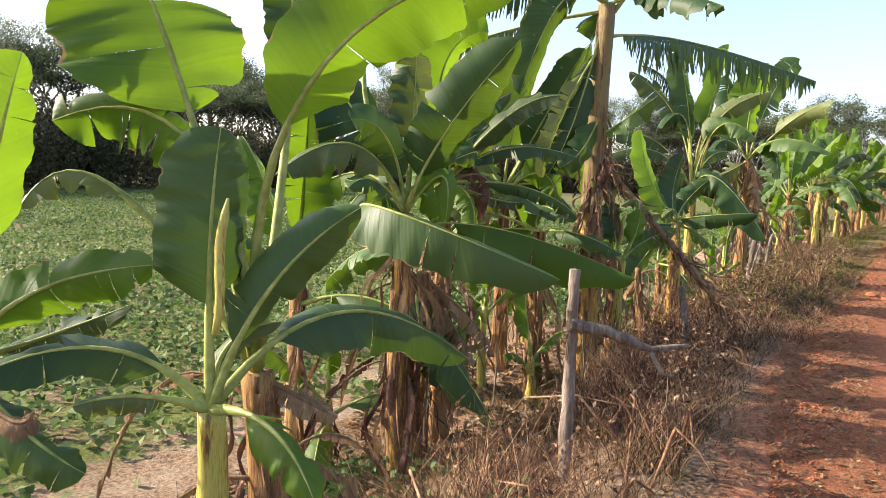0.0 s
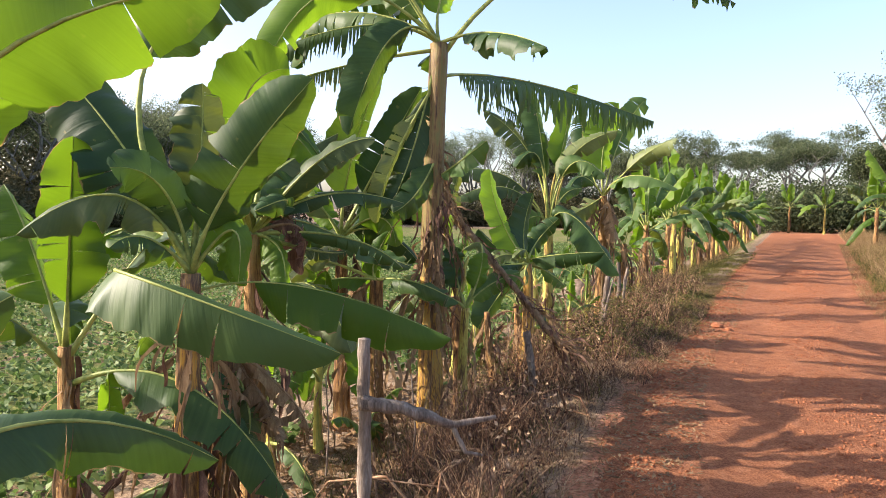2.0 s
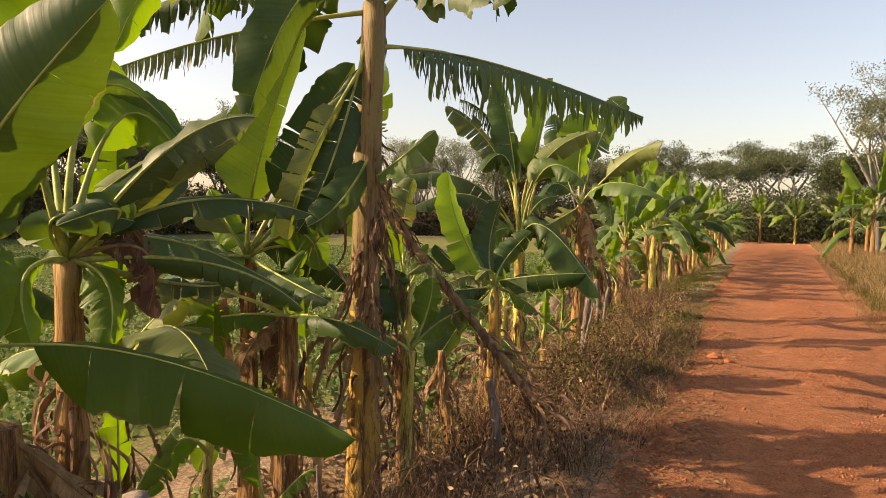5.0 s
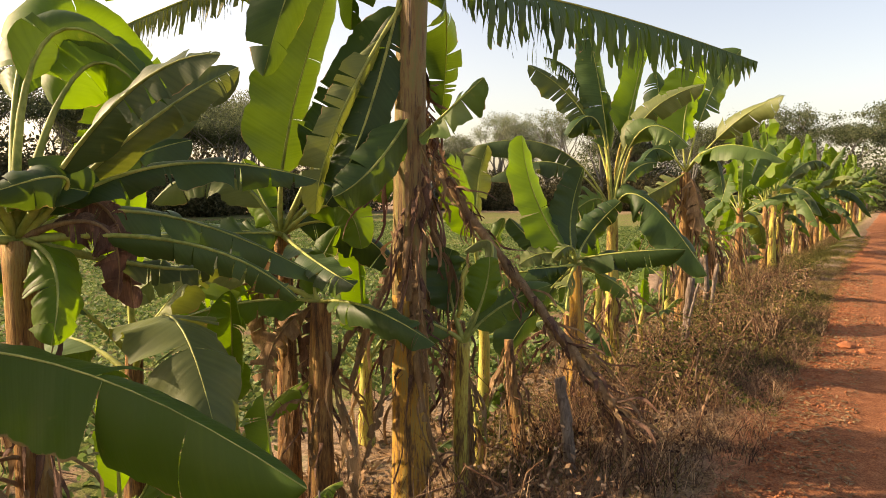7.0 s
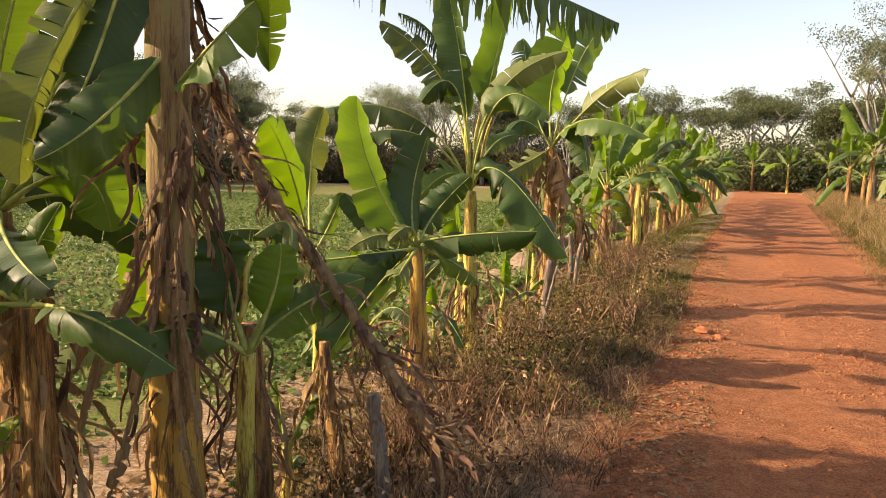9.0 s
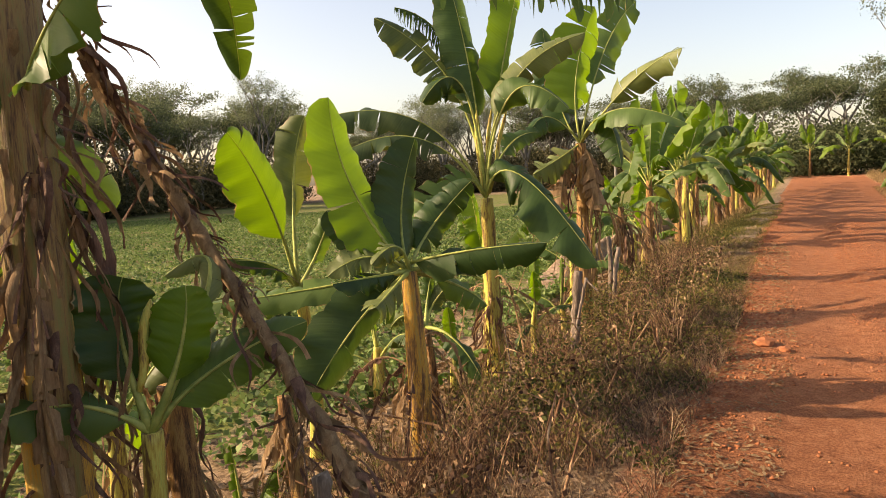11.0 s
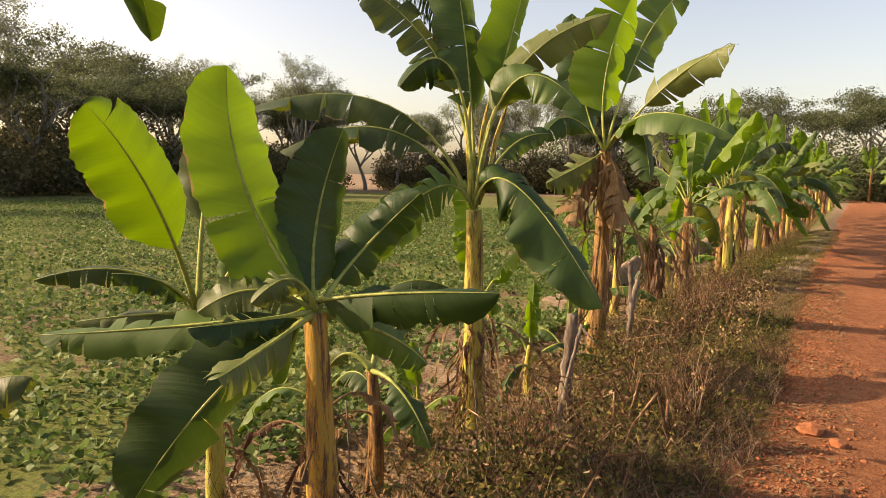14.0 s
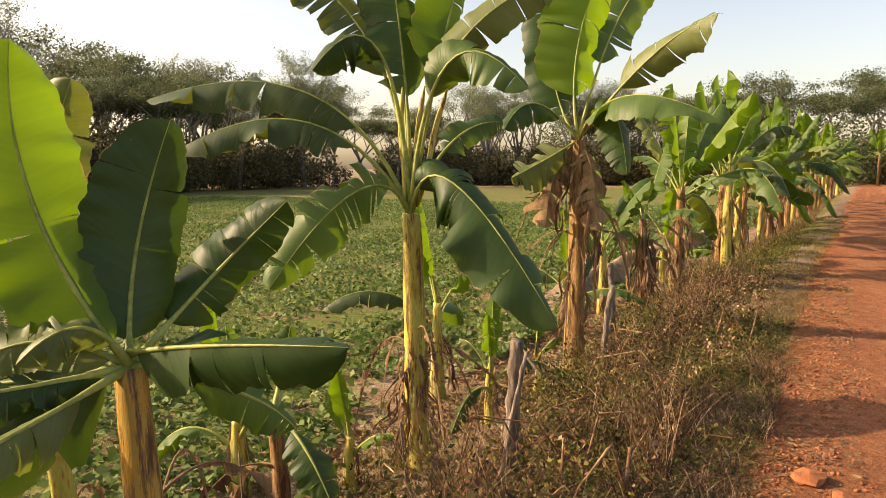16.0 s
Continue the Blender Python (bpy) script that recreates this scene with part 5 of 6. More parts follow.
# ---- trees ----
def tree_meshes(seed, height, spread, style):
    """A tapered trunk with forking limbs and a crown of many small leaves."""
    rng = random.Random(seed)
    geos, ends = [], []

    def limb(p, d, length, r, depth):
        pts, rad = [p], [r]
        q, dd = p.copy(), d.copy()
        n = 4
        sway = 0.22 if style != "bare" else 0.15
        for i in range(n):
            dd = (dd + Vector((rng.uniform(-sway, sway), rng.uniform(-sway, sway), rng.uniform(-0.04, 0.14)))).normalized()
            q = q + dd * (length / n)
            pts.append(q.copy())
            rad.append(r * (1 - 0.5 * (i + 1) / n))
        geos.append(tube(pts, rad, 7 if depth < 2 else 4 if depth < 4 else 3, 0.05, rng.random()))
        if depth >= 4:
            ends.extend(pts[1:])
            return
        if depth >= 3 and style != "bare":
            ends.extend(pts[2:])
        forks = rng.choice((5, 6, 7)) if depth == 0 else rng.choice((2, 2, 3)) if style == "bare" else rng.choice((2, 3, 3))
        turn = rng.random() * 6.28
        for m in range(forks):
            an = turn + m * 6.28 / forks + rng.uniform(-0.5, 0.5)
            out = Vector((math.cos(an), math.sin(an), 0))
            up = {"umbrella": (0.85, 0.45, 0.22, 0.10), "bare": (1.7, 1.3, 1.0, 0.7), "round": (1.1, 0.8, 0.7, 0.5)}[style][depth]
            start = pts[-1] if rng.random() < 0.6 else pts[-2]
            limb(start, (dd * 0.5 + out * spread + Vector((0, 0, up))).normalized(), length * rng.uniform(0.58, 0.80), r * 0.50, depth + 1)

    trunk_l = height * {"umbrella": 0.30, "bare": 0.20, "round": 0.34}[style]
    limb(Vector((0, 0, -0.2)), Vector((rng.uniform(-0.08, 0.08), rng.uniform(-0.08, 0.08), 1)), trunk_l, height * (0.020 if style != "bare" else 0.014), 0)
    tv, tf = join_geo(*geos)
    top = max(v.z for v in tv)
    k = height / top
    tv = [v * k for v in tv]
    per, size, blob, flat = {"umbrella": (26, 0.22, 0.50, 0.42), "round": (36, 0.26, 0.7, 0.6), "bare": (30, 0.16, 0.36, 0.4)}[style]
    e = np.array([p * k for p in ends])
    nr = np.random.RandomState(seed)
    centres = np.repeat(e, per, 0) + nr.normal(0, blob, (len(e) * per, 3)) * np.array([1, 1, flat])
    if len(centres) > 15000:
        centres = centres[nr.permutation(len(centres))[:15000]]
    return raw_mesh("trunk", tv, tf, BARK), scatter_quads("crown", centres, size, nr, FOLIAGE_DRY if style == "bare" else HAZY_FOLIAGE)


def scatter_quads(name, centres, size, nr, mat, flat=0.0, slim=0.55):
    """Many small pointed leaves, each a bent pair of triangles."""
    n = len(centres)
    a = nr.normal(0, 1, (n, 3))
    a[:, 2] *= (1 - flat)
    a /= np.linalg.norm(a, axis=1)[:, None] + 1e-9
    b = nr.normal(0, 1, (n, 3))
    b[:, 2] *= (1 - flat)
    b -= a * (a * b).sum(1)[:, None]
    b /= np.linalg.norm(b, axis=1)[:, None] + 1e-9
    s = size * nr.uniform(0.6, 1.3, (n, 1))
    nn = np.cross(a, b)
    v = np.stack([centres - a * s * 0.5, centres + b * s * slim * 0.5 + nn * s * 0.1, centres + a * s * 0.5, centres - b * s * slim * 0.5 + nn * s * 0.1], 1).reshape(-1, 3)
    return fast_mesh(name, v, np.arange(n * 4).reshape(n, 4), mat)


def tree(kind_no, x, y, scale=1.0, turn=0.0, label=""):
    src = TREE_KINDS[kind_no]
    ob = new("tree")
    ob.matrix_basis = Matrix.Translation((x, y, gz(x, y) - 0.05)) @ Matrix.Rotation(turn, 4, "Z") @ Matrix.Diagonal((scale, scale, scale, 1))
    tagged(ob, label or src[2], "tree", "trees around the field")
    child("trunk", src[0], ob)
    child("crown", src[1], ob)
    return ob


TREE_KINDS = [(*tree_meshes(3, 13, 1.1, "umbrella"), "tall spreading tree with a flat feathery crown"),
              (*tree_meshes(8, 12, 1.0, "umbrella"), "tall spreading tree with an open flat crown"),
              (*tree_meshes(15, 10, 0.6, "round"), "dense dark green tree at the field's edge"),
              (*tree_meshes(21, 13, 0.85, "bare"), "half-bare slender tree with thin greyish foliage"),
              (*tree_meshes(29, 15, 0.9, "bare"), "tall half-bare tree with fine grey branches"),
              (*tree_meshes(33, 9, 0.7, "round"), "bushy round-crowned tree with dark foliage")]
trng = random.Random(5)
FAR_EDGE = ((-45, -2), (-47, 14), (-50, 30), (-52, 46), (-54, 62), (-50, 78), (-40, 88), (-28, 94), (-16, 96), (-4, 94))


def edge_point(k):
    i = min(int(k), len(FAR_EDGE) - 2)
    f = k - i
    return FAR_EDGE[i][0] * (1 - f) + FAR_EDGE[i + 1][0] * f, FAR_EDGE[i][1] * (1 - f) + FAR_EDGE[i + 1][1] * f


for i in range(44):
    ex, ey = edge_point(i / 44 * 9)
    tree(trng.choice((0, 1, 3, 4, 3, 4, 1, 0)), ex + trng.uniform(-9, 1), ey + trng.uniform(-4, 4), trng.uniform(0.90, 1.25) * (0.78 if ey > 80 else 0.88), trng.random() * 6.28)
for i in range(20):
    ex, ey = edge_point(i / 20 * 9)
    away = Vector((ex + 10, ey - 30, 0)).normalized() * trng.uniform(12, 30)
    tree(trng.choice((4, 1, 1, 3, 0)), ex + away.x, ey + away.y, trng.uniform(1.0, 1.5) * (0.75 if ey > 80 else 0.95), trng.random() * 6.28)
for x, y, k, s in ((1.5, 86, 0, 0.92), (-2, 90, 1, 0.9), (-7, 92, 3, 0.85), (5.5, 92, 1, 1.0), (9.5, 88, 0, 0.95), (14.0, 84, 2, 0.95), (17.5, 80, 5, 1.05), (17, 70, 2, 0.85), (20, 74, 5, 1.1), (15.5, 62, 2, 0.75), (24, 62, 1, 0.9),
                   (13.2, 56, 4, 0.92), (12.2, 58.5, 3, 0.95), (15.8, 58, 4, 0.85), (17, 55, 5, 0.75), (22, 52, 4, 0.95), (27, 50, 3, 1.0), (30, 56, 2, 1.1), (25, 44, 5, 1.0), (31, 40, 2, 1.0), (24, 34, 5, 0.9), (30, 28, 3, 1.0)):
    tree(k, x, y, s, trng.random() * 6.28)


# ---- thickets under the trees ----
def thicket(name, spots, per, leafsize, mat, label):
    nr = np.random.RandomState(len(spots))
    c = []
    for x, y, h, r in spots:
        z = gz(x, y)
        p = nr.normal(0, 1, (per, 3))
        p /= np.linalg.norm(p, axis=1)[:, None]
        p *= nr.uniform(0.55, 1.05, (per, 1)) ** 0.6
        p = p * np.array([r, r, h * 0.5]) + np.array([x, y, z + h * 0.5])
        p += nr.normal(0, 0.25, p.shape)
        c.append(p[p[:, 2] > z])
    tagged(new(name, scatter_quads(name, np.concatenate(c), leafsize, nr, mat)), label, "bushes", kind="stuff")


brng = random.Random(9)
spots = []
for i in range(210):
    ex, ey = edge_point(brng.random() ** 1.15 * 9)
    bearing = math.degrees(math.atan2(-ex, ey - 6))
    tall = 1.0 if bearing > 52 else 0.8
    if not 30 < bearing < 38:
        spots.append((ex + brng.uniform(-7, 2), ey + brng.uniform(-2, 2), brng.uniform(3.0, 7.2) * tall, brng.uniform(2.2, 4.0)))
thicket("thicket", spots, 1300, 0.34, BUSH, "dark brushy thicket along the far field edge")
spots = [(brng.uniform(-2, 22), brng.uniform(80, 90), brng.uniform(2.5, 6), brng.uniform(1.8, 3)) for _ in range(40)]
spots += [(brng.uniform(14.5, 24), brng.uniform(50, 72), brng.uniform(3.5, 7.0), brng.uniform(1.8, 3)) for _ in range(30)]
spots += [(brng.uniform(-34, 26), brng.uniform(98, 108), brng.uniform(5.5, 9.5), brng.uniform(3.0, 5)) for _ in range(60)]
thicket("thicket", spots, 800, 0.36, HAZY_FOLIAGE, "green thicket closing the end of the road")


# ---- low growth ----
def stalks(name, px, py, height, lean, width, mat, seed, label, category, bends=3, spread_z=0.0):
    """Thin three-sided stalks from the ground, each bent its own way."""
    nr = np.random.RandomState(seed)
    n = len(px)
    base = np.stack([px, py, ground_z(px, py) - 0.01 + spread_z * nr.rand(n)], 1)
    an = nr.uniform(0, 6.283, n)
    d = np.stack([np.cos(an), np.sin(an), np.zeros(n)], 1)
    ln = lean * nr.uniform(0.2, 1.0, n)
    rings = []
    for i in range(bends + 1):
        k = i / bends
        c = base + d * (height * ln * k ** 1.7)[:, None] + np.array([0, 0, 1.0]) * (height * k * (1 - 0.35 * ln * k))[:, None]
        c += nr.normal(0, 0.035, (n, 3)) * (height * k)[:, None]
        w = width * (1 - 0.8 * k)
        for j in range(3):
            t = an + j * 2.094
            rings.append(c + np.stack([np.cos(t), np.sin(t), np.zeros(n)], 1) * np.broadcast_to(w, (n,))[:, None])
    v = np.stack(rings, 1).reshape(-1, 3)
    m = (bends + 1) * 3
    o = (np.arange(n) * m)[:, None, None]
    pat = np.array([[i * 3 + j, i * 3 + (j + 1) % 3, (i + 1) * 3 + (j + 1) % 3, (i + 1) * 3 + j] for i in range(bends) for j in range(3)])
    me = fast_mesh(name, v, (o + pat[None]).reshape(-1, 4), mat)
    tagged(new(name, me), label, category, kind="stuff")


def strip_points(seed, n, y0, y1, s0, s1, clump=0.6, side=-1, verge=False):
    """Places beside the road, s metres out from its edge, gathered in clumps."""
    nr = np.random.RandomState(seed)
    y = nr.uniform(y0, y1, n * 3)
    s = nr.uniform(s0, s1, n * 3)
    x = edge_x(LEFT_EDGE, y) - s if side < 0 else edge_x(RIGHT_EDGE, y) + s
    keep = lumps(x + seed, y, 1.9) + nr.normal(0, 0.5, n * 3) > clump - 0.6
    if verge:
        keep &= (y < 10.5 + nr.normal(0, 0.8, n * 3)) | (s > 0.95 + nr.normal(0, 0.15, n * 3))
    x, y = x[keep][:n], y[keep][:n]
    return x, y, nr


px, py, nr = strip_points(1, 9500, -1.5, 17, 0.38, 1.45, 1.0, -1, True)
stalks("dry_weeds", px, py, nr.uniform(0.18, 0.50, len(px)) * (1 + 0.7 * np.clip(lumps(px + 1, py, 1.9), 0, 1)), 1.15, 0.0028, TWIG, 1, "tangled brown dry weeds along the road bank", "dry weeds", 5)
px, py, nr = strip_points(6, 5000, -1.5, 17, 0.25, 1.6, 0.7, -1, True)
stalks("dry_weeds", px, py, nr.uniform(0.10, 0.36, len(px)), 1.7, 0.0024, TWIG, 6, "low wiry brown weeds on the bank", "dry weeds", 4)
px, py, nr = strip_points(2, 12000, -1.5, 19, 0.0, 1.2, 0.5)
stalks("dry_grass", px, py, nr.uniform(0.03, 0.13, len(px)), 1.8, 0.0024, STRAW, 2, "short straw-coloured dry grass on the bank", "dry grass", 3)
px, py, nr = strip_points(3, 15000, 2.5, 24, 0.35, 2.6, 1.05)
stalks("green_grass", px, py, nr.uniform(0.04, 0.22, len(px)), 1.0, 0.0032, GRASS, 3, "patchy yellow-green grass on the bank", "grass", 3)
px, py, nr = strip_points(7, 7000, -1.0, 14, 1.2, 3.0, 0.3)
stalks("dry_grass", px, py, nr.uniform(0.03, 0.14, len(px)), 2.2, 0.003, STRAW, 7, "matted straw under the banana plants", "dry grass", 3)
px, py, nr = strip_points(4, 7000, 15, 60, 0.9, 2.2, 0.5)
stalks("dry_weeds", px, py, nr.uniform(0.08, 0.30, len(px)), 0.9, 0.005, STRAW, 4, "brown dry weeds farther along the bank", "dry weeds", 3)
px, py, nr = strip_points(5, 15000, 8, 70, 0.1, 3.2, 0.5, 1)
stalks("dry_weeds", px, py, nr.uniform(0.15, 0.85, len(px)), 1.0, 0.005, STRAW, 5, "tall straw-brown weeds across the road", "dry weeds", 3)
px, py, nr = strip_points(8, 30000, 9, 32, -0.05, 1.6, 0.3)
stalks("green_grass", px, py, nr.uniform(0.02, 0.09, len(px)), 1.4, 0.0036, VERGE, 8, "short yellow-green verge grass along the road", "grass", 3)
px, py, nr = strip_points(9, 16000, 5, 45, -0.45, 0.9, 0.35, 1)
stalks("dry_grass", px, py, nr.uniform(0.03, 0.20, len(px)), 1.4, 0.004, STRAW, 9, "short straw creeping over the far road edge", "dry grass", 3)
px, py, nr = strip_points(10, 9000, 8, 40, -0.15, 1.6, 0.9, 1)
stalks("green_grass", px, py, nr.uniform(0.05, 0.35, len(px)), 1.2, 0.005, GRASS, 10, "olive grass tufts across the road", "grass", 3)
# small leaves among the weeds
for seed, n, a, mat, word in ((11, 8000, (0.5, 2.4, 6.5, 22), GRASS, "weed_leaves"), (12, 7000, (0.35, 1.4, -1, 17), TWIG, "dry_weed_leaves")):
    px, py, nr = strip_points(seed, n, a[2], a[3], a[0], a[1], 0.55)
    c = np.stack([px, py, ground_z(px, py) + 0.01 + 0.36 * nr.uniform(0, 1, len(px)) ** 2.0], 1)
    tagged(new(word, scatter_quads(word, c, 0.035, nr, mat)), "small weed leaves among the dry stalks", "weeds", kind="stuff")
px, py, nr = strip_points(13, 17000, 8, 20, 0.5, 1.8, 1.1, -1, True)
c = np.stack([px, py, ground_z(px, py) + 0.02 + 0.55 * nr.uniform(0, 1, len(px)) ** 1.5 * (0.4 + 0.6 * np.clip(lumps(px, py, 2.3), 0, 1))], 1)
tagged(new("leafy_weeds", scatter_quads("leafy_weeds", c, 0.034, nr, GRASS)), "low olive-green leafy weeds on the bank", "weeds", kind="stuff")
px, py, nr = strip_points(14, 16000, 7.5, 14, 0.03, 1.1, 0.4)
c = np.stack([px, py, ground_z(px, py) + 0.015 + 0.15 * nr.uniform(0, 1, len(px)) ** 1.6 * smooth01(0.0, 0.5, edge_x(LEFT_EDGE, py) - px)], 1)
tagged(new("leafy_weeds", scatter_quads("leafy_weeds", c, 0.032, nr, GRASS, 0.3)), "creeping yellow-green weeds close to the road edge", "weeds", kind="stuff")
px, py, nr = strip_points(15, 5000, 6.5, 13, 0.0, 1.0, 0.3)
stalks("dry_weeds", px, py, nr.uniform(0.06, 0.26, len(px)), 1.6, 0.0024, TWIG, 15, "low dry twiggy weeds by the road edge", "dry weeds", 4)
# the crop: creeping broad leaves over the field
nr = np.random.RandomState(20)
n = 300000
r = nr.uniform(0, 1, n) ** 1.6
fy = nr.uniform(-3, 46, n)
fx = edge_x(LEFT_EDGE, fy) - (2.9 - 1.5 * (1 - smooth01(1.2, 4.0, fy))) - r * 40
patch = lumps(fx, fy, 0.55) + 0.6 * lumps(fx + 7, fy, 1.7) + nr.normal(0, 0.35, n) + 0.9 * smooth01(2.6, 5.5, edge_x(LEFT_EDGE, fy) - fx) > 0.05
fx, fy = fx[patch], fy[patch]
c = np.stack([fx, fy, ground_z(fx, fy) + nr.uniform(0.01, 0.16, len(fx))], 1)
tagged(new("field_crop", scatter_quads("field_crop", c, 0.08, nr, CROP, 0.35, 0.8)), "low creeping green crop over pale soil", "field crop", kind="stuff")
# the crop's runners and weeds that reach in under the first plants
nr = np.random.RandomState(22)
fy = nr.uniform(-1.5, 3.2, 9000)
fx = edge_x(LEFT_EDGE, fy) - nr.uniform(0.9, 2.6, 9000)
patch = lumps(fx, fy, 1.3) + nr.normal(0, 0.4, 9000) > 0.1
fx, fy = fx[patch], fy[patch]
c = np.stack([fx, fy, ground_z(fx, fy) + nr.uniform(0.01, 0.14, len(fx))], 1)
tagged(new("leafy_weeds", scatter_quads("leafy_weeds", c, 0.06, nr, CROP, 0.3, 0.7)), "creeping green runners among dead leaves", "weeds", kind="stuff")
# litter and crumbs
px, py, nr = strip_points(30, 9000, -1.5, 18, -0.45, 0.6, 0.0)
c = np.stack([px, py, ground_z(px, py) + 0.026], 1)
tagged(new("leaf_litter", scatter_quads("leaf_litter", c, 0.05, nr, DRY, 0.85, 0.3)), "dry straw and leaf scraps on the road edge", "leaf litter", kind="stuff")
px, py, nr = strip_points(31, 8000, -1.5, 18, 0.9, 3.0, -0.1)
c = np.stack([px, py, ground_z(px, py) + 0.03], 1)
tagged(new("leaf_litter", scatter_quads("leaf_litter", c, 0.12, nr, DRY, 0.7, 0.3)), "fallen brown banana leaf scraps under the plants", "leaf litter", kind="stuff")


def crumbs(name, px, py, size, mat, seed, label):
    """Loose lumps of earth: squashed, broken octahedra."""
    nr = np.random.RandomState(seed)
    n = len(px)
    s = size * nr.uniform(0.3, 1.0, n) ** 2.2 + 0.004
    c = np.stack([px, py, ground_z(px, py) + 0.018 + s * 0.2], 1)
    corners = np.array([[1, 0, 0], [0, 1, 0], [-1, 0, 0], [0, -1, 0], [0, 0, 0.7], [0, 0, -0.7]], float)
    v = corners[None] * nr.uniform(0.6, 1.2, (n, 6, 3)) + nr.normal(0, 0.22, (n, 6, 3))
    v = (v * s[:, None, None] + c[:, None]).reshape(-1, 3)
    f = np.array([[0, 1, 4], [1, 2, 4], [2, 3, 4], [3, 0, 4], [1, 0, 5], [2, 1, 5], [3, 2, 5], [0, 3, 5]])
    tagged(new(name, fast_mesh(name, v, ((np.arange(n) * 6)[:, None, None] + f[None]).reshape(-1, 3), mat)), label, "earth crumbs", kind="stuff")


nr = np.random.RandomState(40)
py = 24 * nr.uniform(0, 1, 42000) ** 1.3
w = nr.beta(0.75, 1.0, len(py))
px = edge_x(LEFT_EDGE, py) + w * (edge_x(RIGHT_EDGE, py) - edge_x(LEFT_EDGE, py))
keep = 0.8 * lumps(px * 0.8, py * 1.6, 1.3) + 0.7 * np.cos((w - 0.5) * 12.5) + nr.normal(0, 0.45, len(py)) > 0.15
crumbs("road_crumbs", px[keep], py[keep], 0.013, CLAY, 41, "loose red earth crumbs in ridges on the road")


# ---- posts and sticks ----
STALK = ((-1.13, 5.96, 0.40), (-1.25, 6.01, 0.50), (-1.70, 6.19, 0.91), (-2.20, 6.35, 1.39), (-2.41, 6.32, 1.72), (-2.40, 6.08, 2.05), (-2.28, 5.82, 2.50))
def rough_pole(points, r0, r1, seed, sides=9, knots=3):
    """A crooked natural pole with knots."""
    rng = random.Random(seed)
    pts = [Vector(p) for p in points]
    fine, rad = [], []
    n = 8
    for a, b in zip(pts, pts[1:]):
        for i in range(n):
            fine.append(a.lerp(b, i / n) + Vector((rng.uniform(-1, 1), rng.uniform(-1, 1), 0)) * r0 * 0.14)
    fine.append(pts[-1])
    spots = [rng.random() for _ in range(knots)]
    for i in range(len(fine)):
        k = i / (len(fine) - 1)
        rad.append((r0 + (r1 - r0) * k) * (1 + 0.35 * sum(math.exp(-((k - s) / 0.03) ** 2) for s in spots)))
    return tube(fine, rad, sides, 0.10, seed)


def post(x, y, points, r0, r1, seed, label, branches=()):
    ob = new("fence_post")
    ob.location = (x, y, gz(x, y) - 0.04)
    tagged(ob, label, "fence post", "old fence posts")
    o = ob.location
    v, f = rough_pole([Vector(p) - o for p in ((x, y, o.z), *points)], r0, r1, seed)
    child("pole", raw_mesh("pole", v, f, WOOD), ob)
    for i, (bp, b0, b1) in enumerate(branches):
        v, f = rough_pole([Vector(p) - o for p in bp], b0, b1, seed + i + 1, 8, 2)
        child("branch", raw_mesh("branch", v, f, WOOD), ob)
    return ob


post(-1.27, 2.78, ((-1.26, 2.76, 0.45), (-1.25, 2.73, 0.99)), 0.030, 0.026, 1, "grey weathered stick post with a bent side branch",
     [(((-1.25, 2.70, 0.73), (-1.10, 2.78, 0.71), (-0.93, 2.92, 0.62), (-0.78, 3.05, 0.64)), 0.034, 0.010), (((-0.93, 2.92, 0.62), (-0.86, 2.9, 0.52), (-0.80, 2.95, 0.50)), 0.012, 0.006)])
post(-1.40, 6.10, ((-1.44, 6.12, 0.2), (-1.50, 6.15, 0.46)), 0.034, 0.030, 5, "short grey wooden post with a split top")
post(-1.42, 9.88, ((-1.40, 9.86, 0.3), (-1.36, 9.82, 0.66)), 0.042, 0.036, 9, "dark rotten post with a pale stick leaning on it",
     [(((-1.42, 9.70, -0.2), (-1.36, 9.74, 0.25), (-1.28, 9.74, 0.62)), 0.017, 0.012), (((-1.28, 9.74, 0.60), (-1.18, 9.7, 0.52)), 0.010, 0.005)])
post(-1.7, 13.3, ((-1.68, 13.3, 0.2), (-1.72, 13.32, 0.62)), 0.035, 0.030, 13, "thin grey post half hidden in dry weeds")
post(-1.45, 12.0, ((-1.42, 12.0, 0.3), (-1.38, 12.02, 0.62)), 0.028, 0.022, 14, "thin grey post half hidden in dry weeds")
post(6.1, 27.0, ((6.1, 27.0, 0.6), (6.15, 27.0, 1.15)), 0.05, 0.045, 17, "grey post among the straw across the road")


def arching_stick(points, r0, r1, seed, label, mat=None):
    ob = new("fallen_branch")
    p0 = Vector(points[0])
    ob.location = p0
    v, f = rough_pole([Vector(p) - p0 for p in points], r0, r1, seed, 6, 4)
    child("stick", raw_mesh("stick", v, f, mat or WOOD), ob)
    tagged(ob, label, "branch", "dead branches in the weeds")


